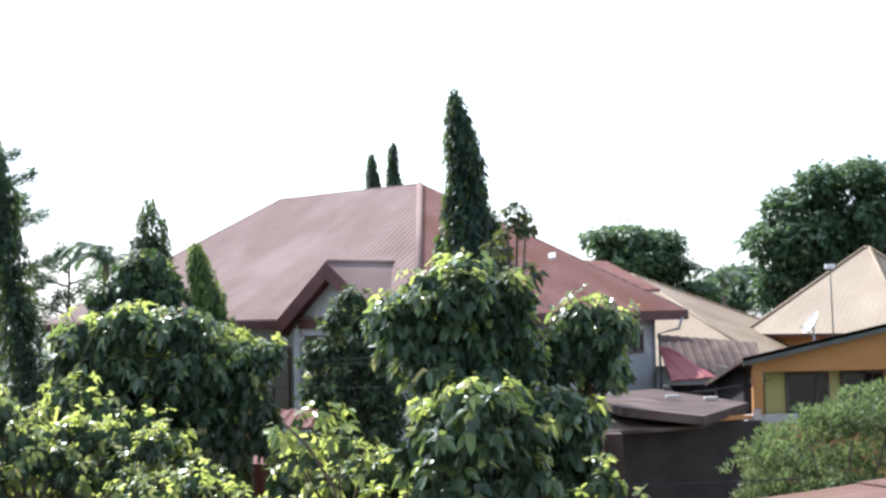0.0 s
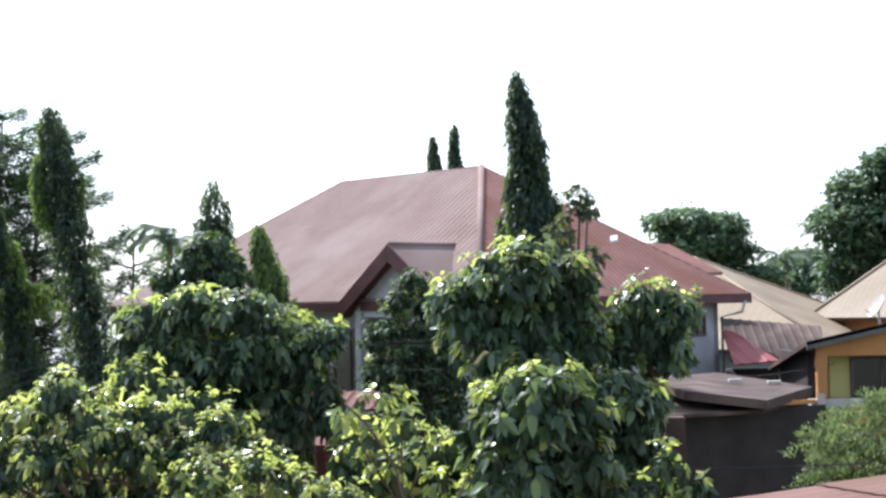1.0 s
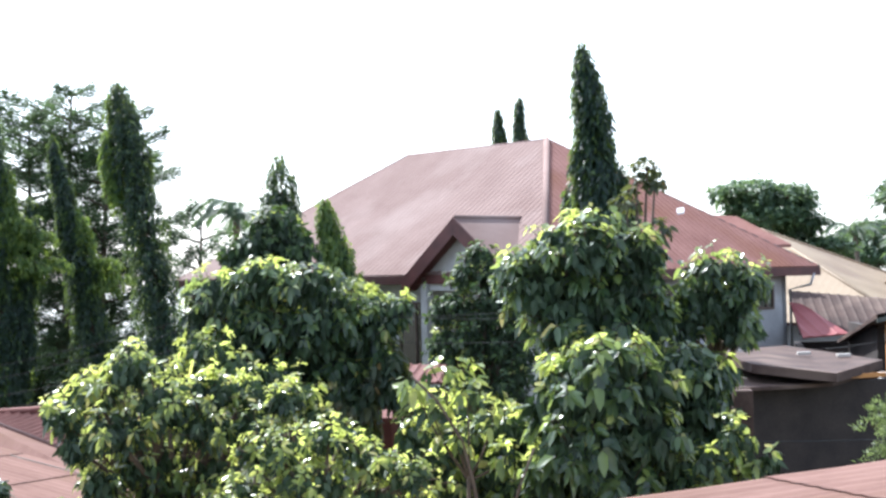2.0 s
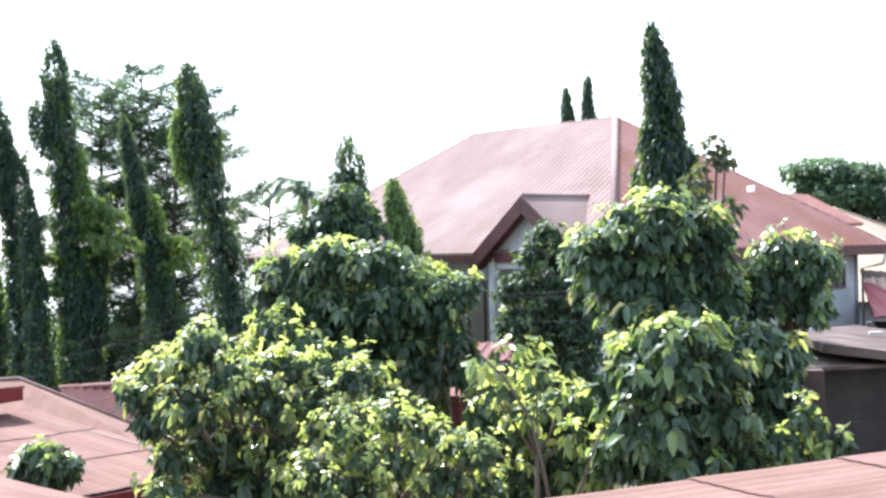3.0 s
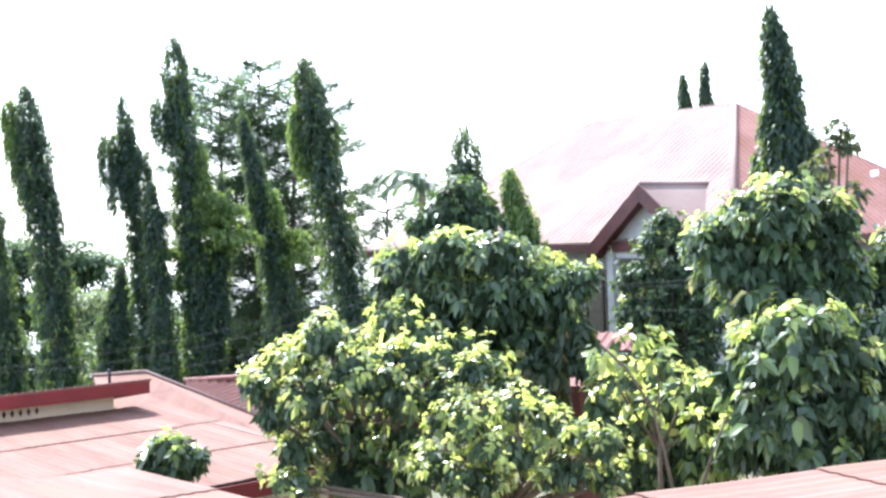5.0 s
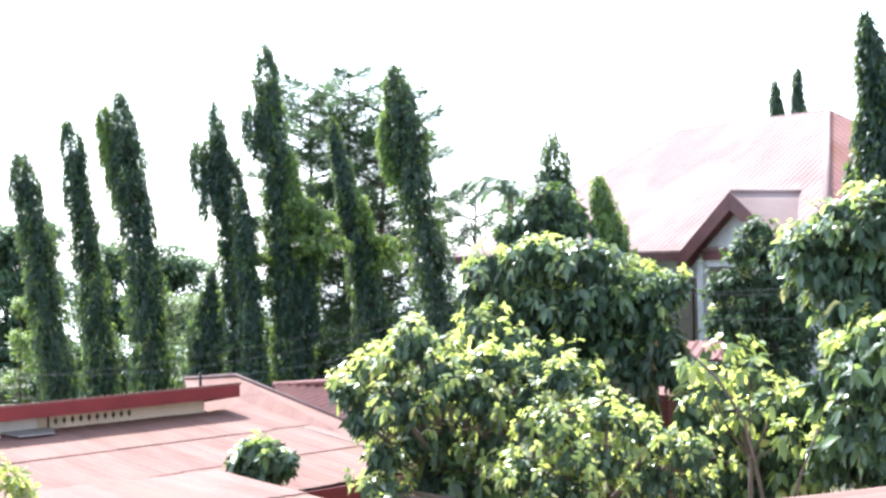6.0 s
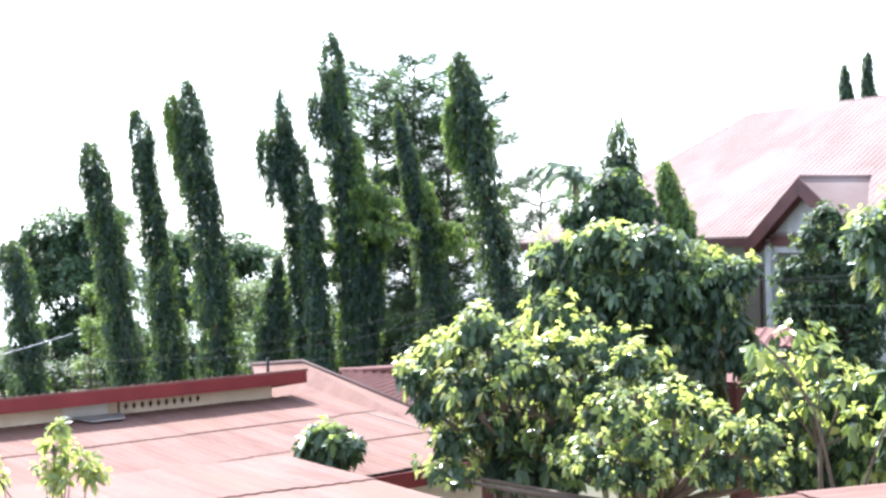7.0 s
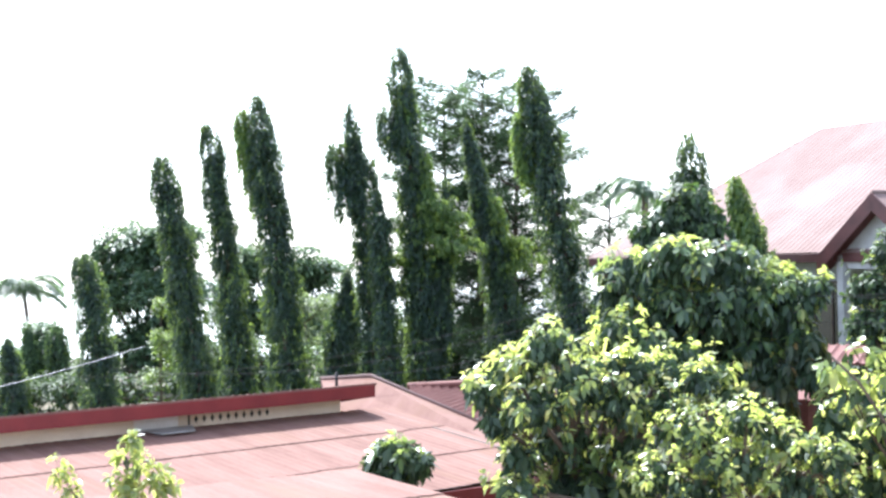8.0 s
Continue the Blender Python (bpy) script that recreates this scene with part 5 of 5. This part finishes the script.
leafy_tree("sapling", "thin sapling top with sparse leaves and a dark stem", "tree", (1.03, 24.30), [(1.21, 24.30, 6.68, 0.28, 0.13), (1.33, 24.30, 6.44, 0.17, 0.13), (1.05, 24.30, 6.45, 0.15, 0.13), (0.88, 24.30, 6.11, 0.24, 0.19), (1.42, 24.30, 5.63, 0.24, 0.21)], VINE_LEAF, 0.2, 74, 0.07, group="garden trees", cover=0.6, core=0, per=6, deep=(), shoots=0.0, limp=0.4, gaps=1.0)
leafy_tree("broadleaf_tree", "broadleaf tree with yellow-green shoots on its top", "tree", (2.19, 24.50), [(2.32, 24.50, 4.99, 0.62, 0.28), (1.91, 24.50, 4.55, 0.45, 0.40), (2.71, 24.50, 4.76, 0.41, 0.38), (2.35, 24.50, 4.36, 0.66, 0.47), (2.64, 24.50, 4.04, 0.40, 0.25), (1.77, 24.50, 4.15, 0.34, 0.43)], BIG_LEAF, 0.2, 75, 0.1, group="garden trees", shoots=0.22, cover=0.75, core=480)
leafy_tree("broadleaf_tree", "low broadleaf tree with yellow-green top leaves", "tree", (0.34, 20.50), [(0.41, 20.20, 3.87, 0.61, 0.23), (-0.19, 20.50, 3.58, 0.46, 0.28), (0.89, 20.30, 3.48, 0.55, 0.36), (0.17, 20.10, 3.32, 0.73, 0.48), (-0.39, 20.50, 3.14, 0.33, 0.44), (0.94, 20.30, 2.84, 0.61, 0.52), (0.16, 20.10, 2.68, 0.77, 0.48), (-0.34, 20.50, 2.30, 0.49, 0.43), (0.52, 20.20, 2.18, 0.78, 0.39), (1.27, 20.50, 2.21, 0.39, 0.38)], BIG_LEAF, 0.235, 76, 0.11, slim=0.54, group="garden trees", shoots=0.24, cover=0.95, core=520, droop=0.4)
leafy_tree("broadleaf_tree", "dark drooping broadleaf tree behind the low one", "tree", (1.72, 22.00), [(1.53, 22.00, 3.63, 0.51, 0.34), (1.92, 22.00, 3.50, 0.37, 0.30), (1.71, 22.00, 3.06, 0.56, 0.49), (1.50, 22.00, 2.57, 0.51, 0.42), (1.98, 22.00, 2.81, 0.27, 0.25)], BIG_LEAF, 0.21, 90, 0.1, group="garden trees", shoots=0.04, cover=0.75, core=520, droop=0.4)
leafy_tree("shrub", "light green shrub with upright shoots", "shrub", (1.92, 20.00), [(2.07, 20.00, 2.75, 0.32, 0.28), (1.74, 20.00, 2.42, 0.37, 0.32), (2.21, 20.00, 2.38, 0.23, 0.25), (1.55, 20.00, 1.98, 0.46, 0.28)], LIGHT_LEAF, 0.17, 77, 0.05, group="garden shrubs", cover=0.7, core=300, ragged=0.3, deep=(0.8,))
leafy_tree("broadleaf_tree", "thin broadleaf tree with a bare leaning stem", "tree", (-1.30, 20.00), [(-1.79, 20.00, 3.72, 0.37, 0.17), (-2.18, 20.00, 3.51, 0.22, 0.17), (-1.46, 20.00, 3.43, 0.38, 0.23), (-1.96, 20.00, 3.25, 0.34, 0.23), (-1.13, 20.00, 3.12, 0.28, 0.25), (-1.59, 20.00, 2.83, 0.38, 0.23), (-0.96, 20.00, 2.63, 0.25, 0.20)], LIGHT_LEAF, 0.2, 78, 0.04, BARK, group="garden trees", cover=0.38, per=6, core=30, ragged=0.35, shoots=0.1, deep=())
leafy_tree("shrub", "leafy shrub with yellow-green sprays at the foot of the dense tree", "shrub", (-6.35, 24.60), [(-6.28, 24.60, 3.90, 0.38, 0.21), (-6.54, 24.60, 3.52, 0.34, 0.23), (-5.95, 24.60, 3.51, 0.42, 0.25), (-6.30, 24.60, 3.13, 0.57, 0.28), (-6.70, 24.60, 3.05, 0.38, 0.28)], LIGHT_LEAF, 0.22, 87, 0.05, group="garden shrubs", cover=0.5, core=160, ragged=0.3)
leafy_tree("shrub", "yellow-green shrub with loose sprays before the dense tree", "shrub", (-4.66, 21.30), [(-5.32, 21.30, 4.03, 0.28, 0.15), (-4.99, 21.30, 3.83, 0.38, 0.20), (-4.53, 21.30, 3.60, 0.39, 0.23), (-4.08, 21.30, 3.36, 0.36, 0.25), (-4.63, 21.30, 3.13, 0.49, 0.30), (-3.64, 21.30, 2.99, 0.30, 0.25)], LIGHT_LEAF, 0.19, 93, 0.05, group="garden shrubs", cover=0.6, core=200, ragged=0.35, shoots=0.3, limp=0.4, deep=(0.7,))
leafy_tree("vine_shrub", "tangled brownish vine hanging below the tree crown", "shrub", (-4.04, 24.70), [(-3.13, 24.70, 3.55, 0.36, 0.38), (-3.62, 24.70, 3.09, 0.46, 0.38), (-4.39, 24.70, 3.00, 0.49, 0.40), (-4.87, 24.70, 3.10, 0.34, 0.38), (-5.44, 24.70, 3.30, 0.42, 0.38), (-5.17, 24.70, 2.63, 0.48, 0.42), (-4.40, 24.70, 2.53, 0.49, 0.42), (-3.05, 24.70, 3.08, 0.30, 0.34), (-3.83, 24.70, 2.62, 0.49, 0.30)], VINE_LEAF, 0.2, 79, 0.06, group="garden shrubs", cover=0.6, core=260, ragged=0.35, droop=0.6, shoots=0.03, floor=-0.9)
leafy_tree("shrub", "mixed leafy undergrowth shrub below the thin tree", "shrub", (-1.51, 22.00), [(-2.08, 22.00, 2.28, 0.51, 0.34), (-1.42, 22.00, 2.11, 0.51, 0.37), (-0.92, 22.00, 2.60, 0.37, 0.42), (-0.94, 22.00, 1.77, 0.51, 0.42), (-1.69, 22.00, 1.61, 0.68, 0.37), (-2.41, 22.00, 2.62, 0.34, 0.34), (-1.86, 22.00, 2.78, 0.30, 0.34), (-1.37, 22.00, 2.73, 0.30, 0.37)], LIGHT_LEAF, 0.2, 86, 0.06, group="garden shrubs", cover=0.6, core=420, ragged=0.3, shoots=0.12)

# ---- front trees ----
leafy_tree("broadleaf_tree", "bushy broadleaf tree with sunlit yellow-green leaves", "tree", (-4.95, 17.50), [(-5.26, 17.50, 3.97, 0.44, 0.27), (-5.73, 17.50, 3.69, 0.39, 0.24), (-6.10, 17.50, 3.39, 0.31, 0.23), (-4.87, 17.30, 3.56, 0.47, 0.31), (-5.40, 17.20, 3.27, 0.53, 0.30), (-5.96, 17.50, 3.04, 0.30, 0.20), (-4.41, 17.70, 3.66, 0.38, 0.23), (-4.00, 17.90, 3.63, 0.30, 0.23), (-3.57, 18.00, 3.52, 0.25, 0.19), (-4.38, 17.40, 3.24, 0.48, 0.31), (-3.86, 17.70, 3.24, 0.35, 0.27), (-5.19, 17.85, 2.72, 0.63, 0.34), (-5.69, 17.50, 2.59, 0.35, 0.27), (-4.38, 17.90, 2.63, 0.48, 0.30)], MID_LEAF, 0.145, 81, 0.1, group="front trees", slim=0.48, limp=0.35, shoots=0.24, cover=0.85, core=480, ragged=0.34, gaps=0.1)
leafy_tree("shrub", "dark shaded undergrowth below the front trees", "shrub", (-4.78, 17.90), [(-5.07, 17.90, 2.22, 0.58, 0.29), (-4.39, 17.90, 2.18, 0.45, 0.29)], BIG_LEAF, 0.17, 94, 0.06, group="front trees", cover=0.6, core=460, shoots=0.03, deep=(), gaps=0.12)
leafy_tree("broadleaf_tree", "low broadleaf tree with bright sunlit foliage", "tree", (-2.98, 16.50), [(-2.77, 16.50, 3.21, 0.39, 0.18), (-3.29, 16.50, 3.04, 0.39, 0.23), (-3.64, 16.80, 3.04, 0.28, 0.22), (-2.30, 16.50, 2.96, 0.42, 0.23), (-1.86, 16.50, 2.80, 0.32, 0.22), (-2.91, 16.30, 2.75, 0.50, 0.23), (-3.76, 16.50, 2.59, 0.38, 0.22), (-2.27, 16.40, 2.51, 0.50, 0.23), (-3.27, 16.30, 2.43, 0.50, 0.21), (-1.78, 16.50, 2.40, 0.28, 0.19), (-5.51, 16.80, 2.30, 0.39, 0.17)], LIGHT_LEAF, 0.122, 82, 0.1, group="front trees", slim=0.48, limp=0.25, shoots=0.5, cover=0.75, core=420, ragged=0.3, gaps=0.13, deep=(0.8,))
leafy_tree("shrub", "small dark leafy shrub against the roof edge", "shrub", (-8.11, 19.50), [(-8.10, 19.50, 2.41, 0.30, 0.18), (-8.40, 19.50, 2.23, 0.23, 0.17), (-7.82, 19.50, 2.23, 0.21, 0.17), (-8.16, 19.50, 2.06, 0.35, 0.15)], BIG_LEAF, 0.2, 83, 0.04, group="garden shrubs", cover=0.75, core=520, limp=0.4, deep=(0.5,))
leafy_tree("sapling", "thin sapling with fresh yellow-green leaves, some standing in for sunlight", "tree", (-6.44, 10.00), [(-6.44, 10.00, 3.71, 0.06, 0.05), (-6.49, 10.00, 3.57, 0.10, 0.05), (-6.37, 10.00, 3.49, 0.13, 0.06), (-6.20, 10.00, 3.39, 0.13, 0.07), (-6.57, 10.00, 3.38, 0.13, 0.07), (-6.37, 10.00, 3.29, 0.19, 0.06), (-7.11, 10.00, 3.43, 0.08, 0.06), (-6.99, 10.00, 3.28, 0.09, 0.05)], MID_LEAF, 0.095, 84, 0.02, group="front trees", cover=0.8, per=8, core=10, deep=(), limp=0.05, gaps=1.0, shoots=0.25)
broad_tree("olive_bush", "dense olive-green bush of fine small leaves", "bush", (6.57, 26.00, 1.00), [(7.02, 26.00, 2.98, 0.86, 0.61), (6.23, 26.00, 2.66, 0.81, 0.55), (5.68, 26.00, 2.18, 0.70, 0.55), (7.60, 26.00, 2.82, 0.82, 0.72), (6.60, 26.00, 1.97, 1.21, 0.71), (6.09, 26.00, 1.30, 1.11, 0.71), (7.37, 26.00, 1.57, 1.12, 0.82), (8.27, 26.00, 2.42, 0.93, 0.93)], OLIVE_LEAF, 0.1, 34000, 85, 0.08, slim=0.35, up=0.9, hang=0.0, droop=0.0, per=8)


def bare_stem(label, path, thick):
    a = Vector(path[0])
    t = thing("bare_stem", label, "tree stem", "garden trees", at=(a.x, a.y, ground_z(a.x, a.y)))
    o = Vector(t.location)
    v, q = tube([Vector(p) - o for p in path], [thick * (1 - 0.5 * k / (len(path) - 1)) for k in range(len(path))], 8)
    part("stem", v, q, BARK, t, smooth=True)



bare_stem("grey-brown leaning stem with peeling bark", [(-1.24, 19.70, ground_z(-1.24, 19.70))] + [(-1.29, 19.70, 1.73), (-1.39, 19.70, 2.26), (-1.53, 19.70, 2.82), (-1.85, 19.70, 3.35), (-2.18, 19.70, 3.67)], 0.034)
bare_stem("thin grey-brown bare stem", [(-0.89, 19.80, ground_z(-0.89, 19.80))] + [(-0.94, 19.80, 1.71), (-0.76, 19.80, 2.24), (-0.58, 19.80, 2.69)], 0.03)


# ---- cables ----
def cable(a, b, sag, radius=0.0045, mat=CABLE):
    a, b = Vector(a), Vector(b)
    t = thing("power_cable", "thin grey overhead cable", "cable", "overhead cables", at=a)
    rod("cable", [(b - a) * k / 16 + Vector((0, 0, -4 * sag * (k / 16) * (1 - k / 16))) for k in range(17)], radius, mat, t, sides=5)


cable((-20.41, 24.00, 2.37), (-18.66, 30.00, 3.23), 0.05, 0.008, METAL)
cable((-24.44, 30.00, 2.73), (-6.72, 27.00, 4.38), 0.75)
cable((-19.62, 30.00, 2.73), (-6.73, 27.00, 4.22), 0.6)
cable((-14.39, 30.00, 2.58), (-6.74, 27.00, 3.96), 0.35)
cable((-13.58, 30.00, 2.31), (-6.74, 27.00, 3.75), 0.3)
cable((-3.28, 25.00, 4.29), (-0.24, 23.00, 4.46), 0.03)
cable((-3.28, 25.00, 4.34), (-0.24, 23.00, 4.34), 0.06)
cable((-3.28, 25.00, 3.89), (-0.25, 23.00, 3.96), 0.03)
cable((2.67, 24.00, 2.26), (5.65, 24.00, 2.30), 0.02, 0.011)
cable((6.88, 42.00, 2.73), (8.59, 40.00, 3.12), 0.03, 0.011)
